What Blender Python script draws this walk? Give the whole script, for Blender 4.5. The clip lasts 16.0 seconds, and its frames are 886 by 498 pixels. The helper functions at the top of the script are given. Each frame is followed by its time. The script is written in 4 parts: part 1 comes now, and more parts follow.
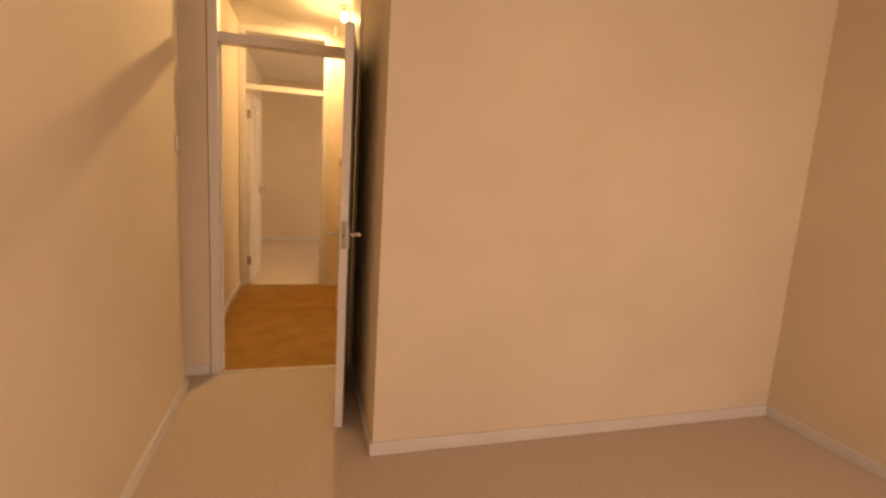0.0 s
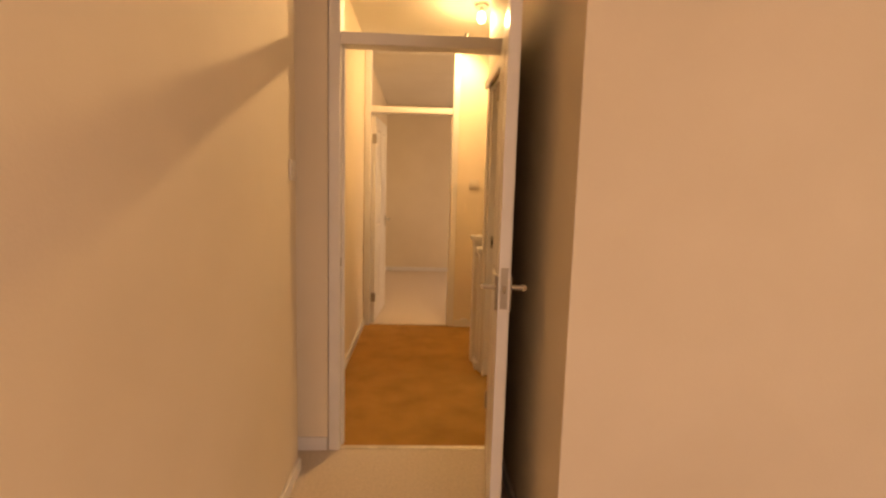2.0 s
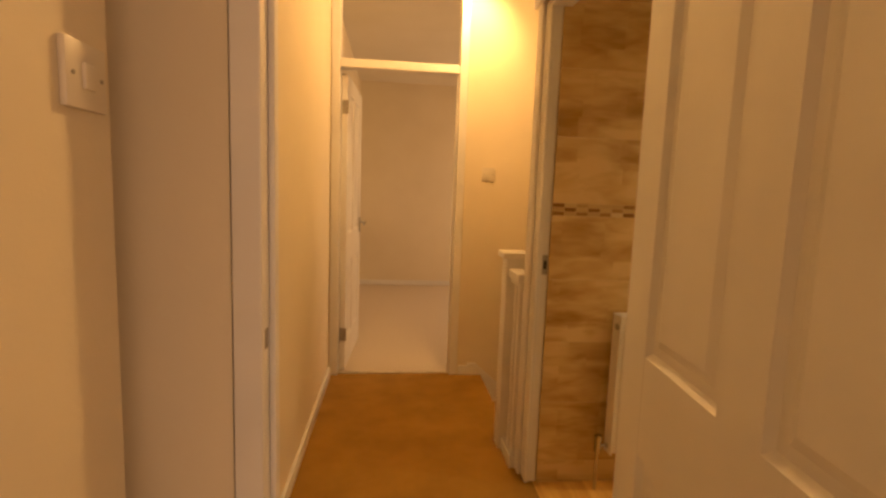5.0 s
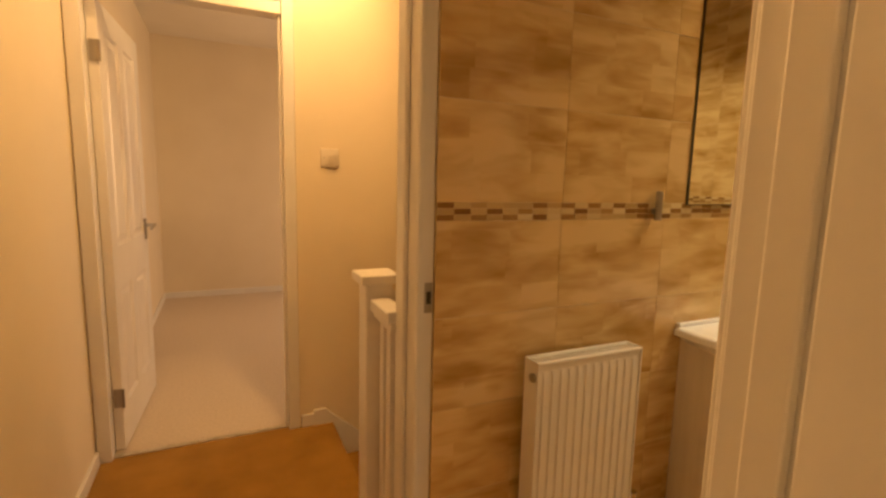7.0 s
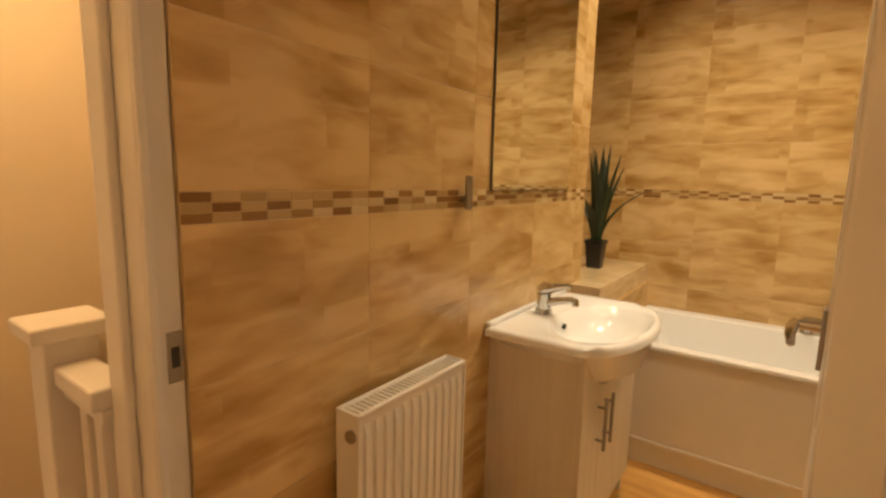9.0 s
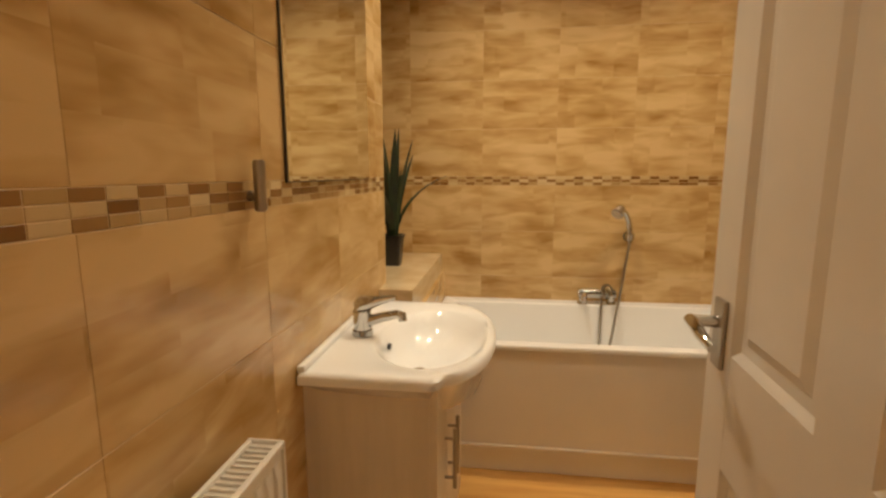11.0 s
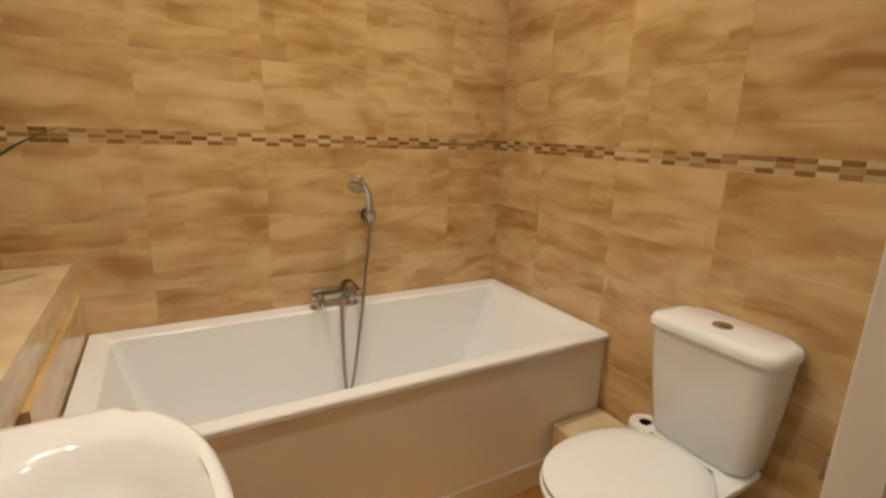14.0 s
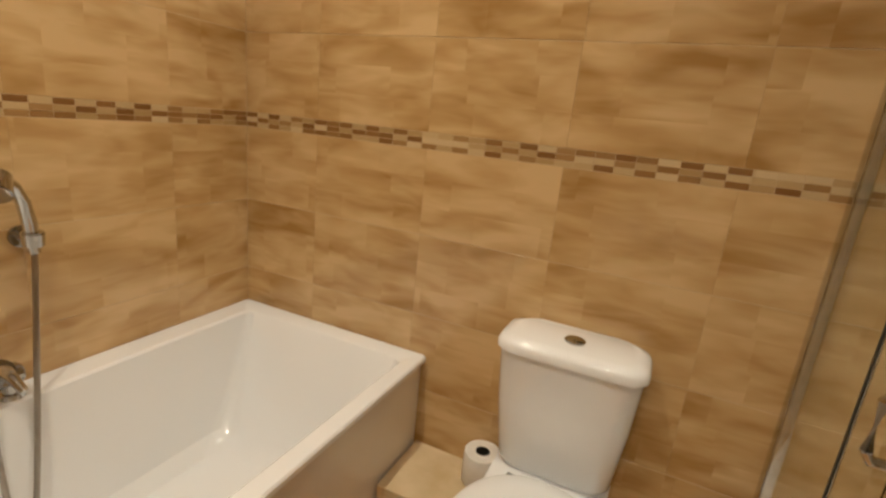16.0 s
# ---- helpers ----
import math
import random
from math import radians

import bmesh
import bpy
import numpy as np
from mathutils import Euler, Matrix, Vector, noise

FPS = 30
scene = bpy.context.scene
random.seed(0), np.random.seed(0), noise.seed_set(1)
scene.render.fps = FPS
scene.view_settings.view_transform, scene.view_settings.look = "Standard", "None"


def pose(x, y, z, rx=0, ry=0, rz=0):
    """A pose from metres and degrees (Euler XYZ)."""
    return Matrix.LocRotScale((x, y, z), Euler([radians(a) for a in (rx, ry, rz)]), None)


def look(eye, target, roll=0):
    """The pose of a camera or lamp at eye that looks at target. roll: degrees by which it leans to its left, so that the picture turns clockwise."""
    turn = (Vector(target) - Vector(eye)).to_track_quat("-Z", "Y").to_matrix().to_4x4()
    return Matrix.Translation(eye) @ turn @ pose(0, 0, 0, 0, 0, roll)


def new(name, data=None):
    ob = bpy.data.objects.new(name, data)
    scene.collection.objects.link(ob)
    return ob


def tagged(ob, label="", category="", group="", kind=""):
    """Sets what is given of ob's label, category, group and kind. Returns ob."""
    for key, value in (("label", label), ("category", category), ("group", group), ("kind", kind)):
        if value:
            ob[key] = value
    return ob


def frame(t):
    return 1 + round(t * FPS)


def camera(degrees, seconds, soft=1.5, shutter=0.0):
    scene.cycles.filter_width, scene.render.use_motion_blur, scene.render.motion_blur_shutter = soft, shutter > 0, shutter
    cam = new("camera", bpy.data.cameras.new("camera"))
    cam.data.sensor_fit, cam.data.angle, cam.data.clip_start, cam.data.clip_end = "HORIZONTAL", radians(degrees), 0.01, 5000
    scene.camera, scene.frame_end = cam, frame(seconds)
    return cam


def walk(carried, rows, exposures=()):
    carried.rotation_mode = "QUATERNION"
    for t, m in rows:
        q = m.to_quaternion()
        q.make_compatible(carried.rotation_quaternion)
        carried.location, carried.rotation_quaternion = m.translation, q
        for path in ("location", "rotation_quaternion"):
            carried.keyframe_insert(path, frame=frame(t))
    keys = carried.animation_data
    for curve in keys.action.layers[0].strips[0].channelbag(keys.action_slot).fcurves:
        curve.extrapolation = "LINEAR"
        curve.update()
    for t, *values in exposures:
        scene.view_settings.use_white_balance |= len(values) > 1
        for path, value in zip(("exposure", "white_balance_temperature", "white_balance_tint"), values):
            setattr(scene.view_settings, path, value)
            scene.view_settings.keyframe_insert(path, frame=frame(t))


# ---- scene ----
cam = camera(85.1, 16.0, soft=2.6)
PATH = [
    (0, (1.287, 1.553, 1.351), (1.845, 3.448, 1.037), 3.6),
    (0.5, (1.284, 1.718, 1.347), (1.706, 3.65, 1.047), 3.6),
    (1, (1.293, 1.92, 1.345), (1.561, 3.886, 1.09), 4.2),
    (1.5, (1.268, 2.138, 1.334), (1.403, 4.119, 1.092), 3.2),
    (2, (1.199, 2.347, 1.338), (1.288, 4.331, 1.101), 1.6),
    (2.5, (1.161, 2.569, 1.322), (1.175, 4.552, 1.065), 1.5),
    (3, (1.172, 2.827, 1.321), (1.105, 4.806, 1.037), 1.6),
    (5.5, (1.029, 3.998, 1.271), (1.387, 5.953, 1.05), 1.5),
    (6, (1.037, 4.229, 1.283), (1.553, 6.147, 1.044), 0.9),
    (6.5, (1.118, 4.418, 1.299), (1.785, 6.287, 1.046), 1.4),
    (7, (1.189, 4.553, 1.305), (2.018, 6.352, 1.031), 1.4),
    (7.5, (1.209, 4.678, 1.301), (2.239, 6.37, 1.027), 1.2),
    (8, (1.251, 4.813, 1.302), (2.513, 6.337, 1.01), 2.1),
    (8.5, (1.293, 4.917, 1.296), (2.754, 6.251, 1.002), 2.2),
    (9, (1.343, 4.973, 1.283), (2.955, 6.121, 0.993), 1.4),
    (11.5, (1.793, 5.306, 1.267), (3.762, 5.372, 0.926), -0.1),
    (12, (1.951, 5.317, 1.285), (3.912, 5.226, 0.901), -0.1),
    (12.5, (2.067, 5.332, 1.294), (3.999, 5.028, 0.875), -0.0),
    (13, (2.202, 5.361, 1.29), (4.068, 4.795, 0.843), 0.6),
    (13.5, (2.315, 5.362, 1.286), (4.087, 4.558, 0.825), 1.2),
    (14, (2.43, 5.328, 1.279), (4.111, 4.352, 0.807), 2.2),
    (14.5, (2.556, 5.285, 1.28), (4.097, 4.109, 0.79), 3.4),
    (15, (2.683, 5.251, 1.283), (4.034, 3.864, 0.783), 4.2),
    (15.5, (2.821, 5.257, 1.29), (3.906, 3.658, 0.774), 5.3),
    (16, (2.988, 5.191, 1.289), (3.767, 3.423, 0.772), 5.8),
]
walk(cam, [(t, look(eye, target, roll)) for t, eye, target, roll in PATH],
     exposures=[(0, 0.0, 6850, 10), (1.5, 0.08, 6950, 10), (3, 0.10, 7100, 10), (5.5, -0.08, 8500, 10), (7, 0.06, 7500, 10), (9, 0.18, 6550, 10),
                (11.5, -0.04, 5850, 10), (12.5, -0.08, 5350, 10), (16, -0.10, 5400, 10)])


# ---- world and light ----
world = bpy.data.worlds.new("sky")
scene.world = world
world.use_nodes = True
wn = world.node_tree
sky = wn.nodes.new("ShaderNodeTexSky")
sky.sky_type, sky.sun_disc = "NISHITA", False
sky.sun_elevation, sky.sun_rotation = radians(35), radians(200)
wn.nodes["Background"].inputs["Strength"].default_value = 0.08
wn.links.new(sky.outputs[0], wn.nodes["Background"].inputs["Color"])
WARM = (1.0, 0.61, 0.27)


def lamp(name, kind, m, power, colour, size=0.1, cone=None, blend=0.5, size_y=None):
    data = bpy.data.lights.new(name, kind)
    data.energy, data.color = power, colour
    if kind == "AREA":
        data.shape, data.size, data.size_y = "RECTANGLE", size, size_y or size
    else:
        data.shadow_soft_size = size
    if cone:
        data.spot_size, data.spot_blend = radians(cone), blend
    ob = new(name, data)
    ob.matrix_basis = m
    return ob


BULB = (1.60, 6.05, 2.60)
WASHER = (1.555, 6.72, 2.58)
lamp("landing_bulb_light", "POINT", pose(*BULB), 31, WARM, 0.03)
# no lamp of its own: added at the bulb to brighten the bedroom side
lamp("landing_bulb_boost", "SPOT", look(BULB, (0.9, 3.9, 0.8)), 70, WARM, 0.03, 78, 0.6)
lamp("landing_wall_spot", "SPOT", look(WASHER, (0.95, 7.4, 1.6)), 34, WARM, 0.02, 165, 0.6)
lamp("bedroom_window_light", "AREA", look((3.1, -0.75, 1.5), (0.75, 2.6, 0.1)), 72, (1.0, 0.68, 0.53), 1.9, size_y=1.3)
lamp("back_room_window_light", "AREA", look((3.55, 8.9, 1.5), (0.6, 8.6, 0.8)), 30, (1.0, 0.67, 0.44), 1.4, size_y=1.2)
DOWNLIGHTS = ((3.00, 5.48, 36), (2.92, 4.47, 12), (3.66, 5.30, 54), (3.66, 4.42, 50))
for x, y, power in DOWNLIGHTS:
    lamp("bathroom_downlight_light", "SPOT", look((x, y, 2.585), (x, y, 0)), power, (1.0, 0.79, 0.51), 0.02, 128, 1.0)


# ---- materials ----
def material(name, low, high, rough=0.6, scale=(8, 8, 8), detail=4, bump=0.0, bump_scale=80, metal=0.0, coat=0.0, random_mix=0.0, local=False, distort=0.0, ramp=(0.35, 0.65)):
    m = bpy.data.materials.new(name)
    m.use_nodes = True
    n, l = m.node_tree.nodes, m.node_tree.links
    b = n["Principled BSDF"]
    b.inputs["Roughness"].default_value, b.inputs["Metallic"].default_value, b.inputs["Coat Weight"].default_value = rough, metal, coat
    b.inputs["Coat Roughness"].default_value = 0.08
    if local:
        src = n.new("ShaderNodeTexCoord").outputs["Object"]
        info = n.new("ShaderNodeObjectInfo")
        far = n.new("ShaderNodeMath")
        far.operation = "MULTIPLY"
        far.inputs[1].default_value = 97.0
        l.new(info.outputs["Random"], far.inputs[0])
        add = n.new("ShaderNodeVectorMath")
        l.new(src, add.inputs[0])
        l.new(far.outputs[0], add.inputs[1])
        src = add.outputs[0]
    else:
        src = n.new("ShaderNodeNewGeometry").outputs["Position"]
    stretch = n.new("ShaderNodeVectorMath")
    stretch.operation = "MULTIPLY"
    stretch.inputs[1].default_value = scale
    l.new(src, stretch.inputs[0])
    noi = n.new("ShaderNodeTexNoise")
    noi.inputs["Scale"].default_value, noi.inputs["Detail"].default_value, noi.inputs["Distortion"].default_value = 1.0, detail, distort
    l.new(stretch.outputs[0], noi.inputs["Vector"])
    cr = n.new("ShaderNodeValToRGB")
    cr.color_ramp.elements[0].position, cr.color_ramp.elements[1].position = ramp
    cr.color_ramp.elements[0].color, cr.color_ramp.elements[1].color = (*low, 1), (*high, 1)
    l.new(noi.outputs["Fac"], cr.inputs[0])
    l.new(cr.outputs[0], b.inputs["Base Color"])
    if bump:
        fine = n.new("ShaderNodeTexNoise")
        fine.inputs["Scale"].default_value, fine.inputs["Detail"].default_value = bump_scale, 3
        l.new(src, fine.inputs["Vector"])
        bp = n.new("ShaderNodeBump")
        bp.inputs["Strength"].default_value, bp.inputs["Distance"].default_value = bump, 0.004
        l.new(fine.outputs["Fac"], bp.inputs["Height"])
        l.new(bp.outputs[0], b.inputs["Normal"])
    return m


CREAM = material("cream_paint", (0.70, 0.61, 0.46), (0.75, 0.66, 0.51), 0.75, (1.5, 1.5, 1.5), 5, 0.12, 120)
CEIL = material("ceiling_paint", (0.76, 0.72, 0.63), (0.80, 0.76, 0.68), 0.8, (2, 2, 2), 4, 0.1, 90)
GLOSS = material("white_gloss_paint", (0.69, 0.665, 0.63), (0.74, 0.715, 0.68), 0.32, (4, 4, 4), 3, 0.05, 40)
BEIGE = material("beige_carpet", (0.58, 0.49, 0.39), (0.68, 0.58, 0.47), 0.95, (70, 70, 70), 8, 0.9, 420, ramp=(0.3, 0.7))
ORANGE = material("rust_carpet", (0.265, 0.133, 0.020), (0.375, 0.192, 0.036), 0.95, (5, 5, 5), 5, 0.9, 380, ramp=(0.3, 0.7))
LAMINATE = material("honey_laminate", (0.56, 0.29, 0.075), (0.72, 0.42, 0.13), 0.3, (22, 2.2, 1), 6, 0.05, 60)
GROUT = material("grout", (0.56, 0.41, 0.21), (0.64, 0.49, 0.28), 0.8, (20, 20, 20), 3)
CERAMIC = material("white_ceramic", (0.86, 0.87, 0.88), (0.88, 0.89, 0.90), 0.12, (2, 2, 2), 2, coat=0.5)
ACRYLIC = material("white_acrylic", (0.85, 0.86, 0.87), (0.87, 0.88, 0.89), 0.18, (2, 2, 2), 2, coat=0.3)
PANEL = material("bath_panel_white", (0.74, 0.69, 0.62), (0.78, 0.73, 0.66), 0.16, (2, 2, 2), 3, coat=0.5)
UNIT = material("cream_vanity_board", (0.66, 0.59, 0.48), (0.72, 0.65, 0.54), 0.4, (30, 30, 3), 4)
CHROME = material("chrome", (0.54, 0.54, 0.53), (0.60, 0.60, 0.59), 0.05, (5, 5, 5), 2, metal=1.0)
SATIN = material("satin_steel", (0.34, 0.31, 0.27), (0.42, 0.39, 0.34), 0.32, (40, 40, 3), 3, metal=1.0)
DARK = material("dark_rubber", (0.02, 0.018, 0.015), (0.03, 0.027, 0.02), 0.5)
POT = material("black_plastic_pot", (0.012, 0.012, 0.012), (0.02, 0.02, 0.02), 0.35)
LEAF = material("dark_green_leaf", (0.006, 0.016, 0.007), (0.018, 0.040, 0.012), 0.4, (30, 30, 5), 4)
RADIATOR = material("radiator_enamel", (0.76, 0.73, 0.67), (0.80, 0.77, 0.71), 0.3, (3, 3, 3), 2)
PLASTIC = material("ivory_plastic", (0.66, 0.60, 0.50), (0.70, 0.64, 0.54), 0.4)
PAPER = material("toilet_paper", (0.78, 0.75, 0.69), (0.82, 0.79, 0.74), 0.9, (40, 40, 40), 3, 0.3, 200)
BRASS = material("worn_threshold_strip", (0.55, 0.50, 0.40), (0.70, 0.65, 0.55), 0.35, (20, 20, 20), 3, metal=0.9)


def tile_material(name):
    """Glazed stone-print tile: wavy horizontal streaks in blocks of unlike tone, another cut of the print on each tile."""
    m = bpy.data.materials.new(name)
    m.use_nodes = True
    n, l = m.node_tree.nodes, m.node_tree.links
    b = n["Principled BSDF"]
    b.inputs["Roughness"].default_value, b.inputs["Coat Weight"].default_value, b.inputs["Coat Roughness"].default_value = 0.24, 0.4, 0.05
    src = n.new("ShaderNodeTexCoord").outputs["Object"]
    info = n.new("ShaderNodeObjectInfo")
    far = n.new("ShaderNodeMath")
    far.operation, far.inputs[1].default_value = "MULTIPLY", 53.0
    l.new(info.outputs["Random"], far.inputs[0])
    add = n.new("ShaderNodeVectorMath")
    l.new(src, add.inputs[0])
    l.new(far.outputs[0], add.inputs[1])
    # blocks of the print in staggered courses, each with a tone and a cut of its own
    split = n.new("ShaderNodeSeparateXYZ")
    l.new(src, split.inputs[0])

    def maths(op, a, b):
        q = n.new("ShaderNodeMath")
        q.operation = op
        for k, v in enumerate((a, b)):
            if isinstance(v, (int, float)):
                q.inputs[k].default_value = v
            else:
                l.new(v, q.inputs[k])
        return q.outputs[0]

    course = maths("FLOOR", maths("DIVIDE", split.outputs["Z"], 0.0835), 0.0)
    stagger = maths("MULTIPLY", maths("SINE", maths("ADD", maths("MULTIPLY", course, 2.4), far.outputs[0]), 0.0), 0.11)
    column = maths("FLOOR", maths("DIVIDE", maths("ADD", split.outputs["X"], stagger), 0.19), 0.0)
    cell = n.new("ShaderNodeCombineXYZ")
    l.new(column, cell.inputs["X"])
    l.new(course, cell.inputs["Z"])
    l.new(far.outputs[0], cell.inputs["Y"])
    tone = n.new("ShaderNodeTexWhiteNoise")
    tone.noise_dimensions = "3D"
    l.new(cell.outputs[0], tone.inputs["Vector"])
    cut = n.new("ShaderNodeVectorMath")
    cut.operation = "SCALE"
    cut.inputs["Scale"].default_value = 0.035
    l.new(tone.outputs["Color"], cut.inputs[0])
    print_at = n.new("ShaderNodeVectorMath")
    l.new(add.outputs[0], print_at.inputs[0])
    l.new(cut.outputs[0], print_at.inputs[1])
    total = n.new("ShaderNodeMath")
    total.operation = "MULTIPLY"
    total.inputs[1].default_value = 0.055
    l.new(tone.outputs["Value"], total.inputs[0])
    for scale, detail, weight, distort, whole in (((4.2, 3, 14), 2, 0.47, 0.6, False), ((9, 9, 42), 2, 0.10, 0.5, False), ((2.6, 2, 7.5), 2, 0.42, 0.5, True)):
        st = n.new("ShaderNodeVectorMath")
        st.operation = "MULTIPLY"
        st.inputs[1].default_value = scale
        l.new((add if whole else print_at).outputs[0], st.inputs[0])
        noi = n.new("ShaderNodeTexNoise")
        noi.inputs["Scale"].default_value, noi.inputs["Detail"].default_value, noi.inputs["Distortion"].default_value = 1, detail, distort
        l.new(st.outputs[0], noi.inputs["Vector"])
        w = n.new("ShaderNodeMath")
        w.operation = "MULTIPLY_ADD"
        w.inputs[1].default_value = weight
        l.new(noi.outputs["Fac"], w.inputs[0])
        l.new(total.outputs[0], w.inputs[2])
        total = w
    cr = n.new("ShaderNodeValToRGB")
    e = cr.color_ramp.elements
    e[0].position, e[0].color = 0.37, (0.37, 0.208, 0.060, 1)
    e[1].position, e[1].color = 0.62, (0.67, 0.480, 0.235, 1)
    mid = e.new(0.50)
    mid.color = (0.54, 0.358, 0.146, 1)
    l.new(total.outputs[0], cr.inputs[0])
    l.new(cr.outputs[0], b.inputs["Base Color"])
    return m


def mosaic_material(name, tones):
    m = bpy.data.materials.new(name)
    m.use_nodes = True
    n, l = m.node_tree.nodes, m.node_tree.links
    b = n["Principled BSDF"]
    b.inputs["Roughness"].default_value = 0.25
    info = n.new("ShaderNodeObjectInfo")
    cr = n.new("ShaderNodeValToRGB")
    e = cr.color_ramp.elements
    e[0].position, e[0].color = 0.0, (*tones[0], 1)
    e[1].position, e[1].color = 1.0, (*tones[-1], 1)
    for k, c in enumerate(tones[1:-1]):
        e.new((k + 1) / (len(tones) - 1)).color = (*c, 1)
    l.new(info.outputs["Random"], cr.inputs[0])
    mott = n.new("ShaderNodeTexNoise")
    mott.inputs["Scale"].default_value = 60
    mix = n.new("ShaderNodeMixRGB")
    mix.blend_type = "MULTIPLY"
    mix.inputs["Fac"].default_value = 0.35
    l.new(cr.outputs[0], mix.inputs[1])
    l.new(mott.outputs["Fac"], mix.inputs[2])
    l.new(mix.outputs[0], b.inputs["Base Color"])
    return m


LEDGE = material("polished_travertine", (0.60, 0.46, 0.26), (0.72, 0.58, 0.37), 0.2, (9, 9, 30), 6, coat=0.3)
TILE = tile_material("sandstone_print_tile")
MOSAIC_DARK = mosaic_material("brown_mosaic_glaze", ((0.25, 0.120, 0.034), (0.33, 0.175, 0.055), (0.45, 0.275, 0.105)))
MOSAIC_LIGHT = mosaic_material("cream_mosaic_glaze", ((0.50, 0.335, 0.135), (0.62, 0.445, 0.21), (0.76, 0.59, 0.33)))
MIRROR = bpy.data.materials.new("mirror_silver")
MIRROR.use_nodes = True
mb = MIRROR.node_tree.nodes["Principled BSDF"]
mb.inputs["Metallic"].default_value, mb.inputs["Roughness"].default_value, mb.inputs["Base Color"].default_value = 1, 0.015, (0.84, 0.86, 0.83, 1)
GLASS = bpy.data.materials.new("clear_glass")
GLASS.use_nodes = True
gb = GLASS.node_tree.nodes["Principled BSDF"]
gb.inputs["Transmission Weight"].default_value, gb.inputs["Roughness"].default_value, gb.inputs["IOR"].default_value = 1, 0.01, 1.45
gb.inputs["Base Color"].default_value = (0.95, 0.97, 0.95, 1)
GLOW = bpy.data.materials.new("lit_bulb")
GLOW.use_nodes = True
GLOW.node_tree.nodes["Principled BSDF"].inputs["Emission Color"].default_value = (1, 0.75, 0.42, 1)
GLOW.node_tree.nodes["Principled BSDF"].inputs["Emission Strength"].default_value = 12


# ---- mesh helpers ----
def box(x0, x1, y0, y1, z0, z1, bevel=0.0, bm=None, seg=2):
    own = bmesh.new()
    bmesh.ops.create_cube(own, size=1, matrix=Matrix.Translation(((x0 + x1) / 2, (y0 + y1) / 2, (z0 + z1) / 2)) @ Matrix.Diagonal((x1 - x0, y1 - y0, z1 - z0, 1)))
    if bevel:
        bmesh.ops.bevel(own, geom=own.edges[:], offset=bevel, segments=seg, affect="EDGES", profile=0.5)
    return merge(bm, own)


def merge(bm, own):
    if bm is None:
        return own
    tmp = bpy.data.meshes.new("tmp")
    own.to_mesh(tmp)
    own.free()
    bm.from_mesh(tmp)
    bpy.data.meshes.remove(tmp)
    return bm


def rod(a, b, r, r2=None, n=20, bm=None, cap_bevel=0.0):
    a, b = Vector(a), Vector(b)
    own = bmesh.new()
    bmesh.ops.create_cone(own, cap_ends=True, segments=n, radius1=r, radius2=r if r2 is None else r2, depth=(b - a).length,
                          matrix=Matrix.Translation((a + b) / 2) @ (b - a).to_track_quat("Z", "Y").to_matrix().to_4x4())
    if cap_bevel:
        bmesh.ops.bevel(own, geom=[e for e in own.edges if any(len(f.verts) > 4 for f in e.link_faces)], offset=cap_bevel, segments=2, affect="EDGES")
    return merge(bm, own)


def tube(points, r, n=12, bm=None):
    """A bent tube along points, radius r or one radius a point."""
    own = bmesh.new()
    pts = [Vector(p) for p in points]
    rings = []
    for i, p in enumerate(pts):
        d = (pts[min(i + 1, len(pts) - 1)] - pts[max(i - 1, 0)]).normalized()
        q = d.to_track_quat("Z", "Y")
        rr = r[i] if isinstance(r, (list, tuple)) else r
        rings.append([own.verts.new(p + q @ Vector((rr * math.cos(k * math.tau / n), rr * math.sin(k * math.tau / n), 0))) for k in range(n)])
    for u, v in zip(rings, rings[1:]):
        for k in range(n):
            own.faces.new((u[k], u[(k + 1) % n], v[(k + 1) % n], v[k]))
    own.faces.new(rings[0][::-1])
    own.faces.new(rings[-1])
    bmesh.ops.recalc_face_normals(own, faces=own.faces[:])
    return merge(bm, own)


def loft(loops, cap_first=True, cap_last=True, bm=None):
    own = bmesh.new()
    rings = [[own.verts.new(p) for p in lp] for lp in loops]
    n = len(rings[0])
    for u, v in zip(rings, rings[1:]):
        for k in range(n):
            own.faces.new((u[k], u[(k + 1) % n], v[(k + 1) % n], v[k]))
    if cap_first:
        own.faces.new(rings[0][::-1])
    if cap_last:
        own.faces.new(rings[-1])
    bmesh.ops.recalc_face_normals(own, faces=own.faces[:])
    return merge(bm, own)


def rounded(x0, x1, y0, y1, r, z, n=6):
    out = []
    for cx, cy, a0 in ((x1 - r, y1 - r, 0), (x0 + r, y1 - r, 90), (x0 + r, y0 + r, 180), (x1 - r, y0 + r, 270)):
        for k in range(n + 1):
            a = radians(a0 + 90 * k / n)
            out.append((cx + r * math.cos(a), cy + r * math.sin(a), z))
    return out


def oval(cx, cy, rx, ry, z, n=40, power=2.0):
    out = []
    for k in range(n):
        c, s = math.cos(k * math.tau / n), math.sin(k * math.tau / n)
        out.append((cx + rx * math.copysign(abs(c) ** (2 / power), c), cy + ry * math.copysign(abs(s) ** (2 / power), s), z))
    return out


def part(name, bm, mat, parent=None, label="", smooth=None):
    me = bpy.data.meshes.new(name)
    bm.to_mesh(me)
    bm.free()
    me.materials.append(mat)
    if smooth is not None:
        me.shade_smooth()
        me.set_sharp_from_angle(angle=radians(smooth))
    ob = new(name, me)
    ob.parent = parent
    if label:
        ob["label"] = label
    return ob


def empty(name, m=None, **tags):
    ob = new(name)
    if m is not None:
        ob.matrix_basis = m
    return tagged(ob, **tags)


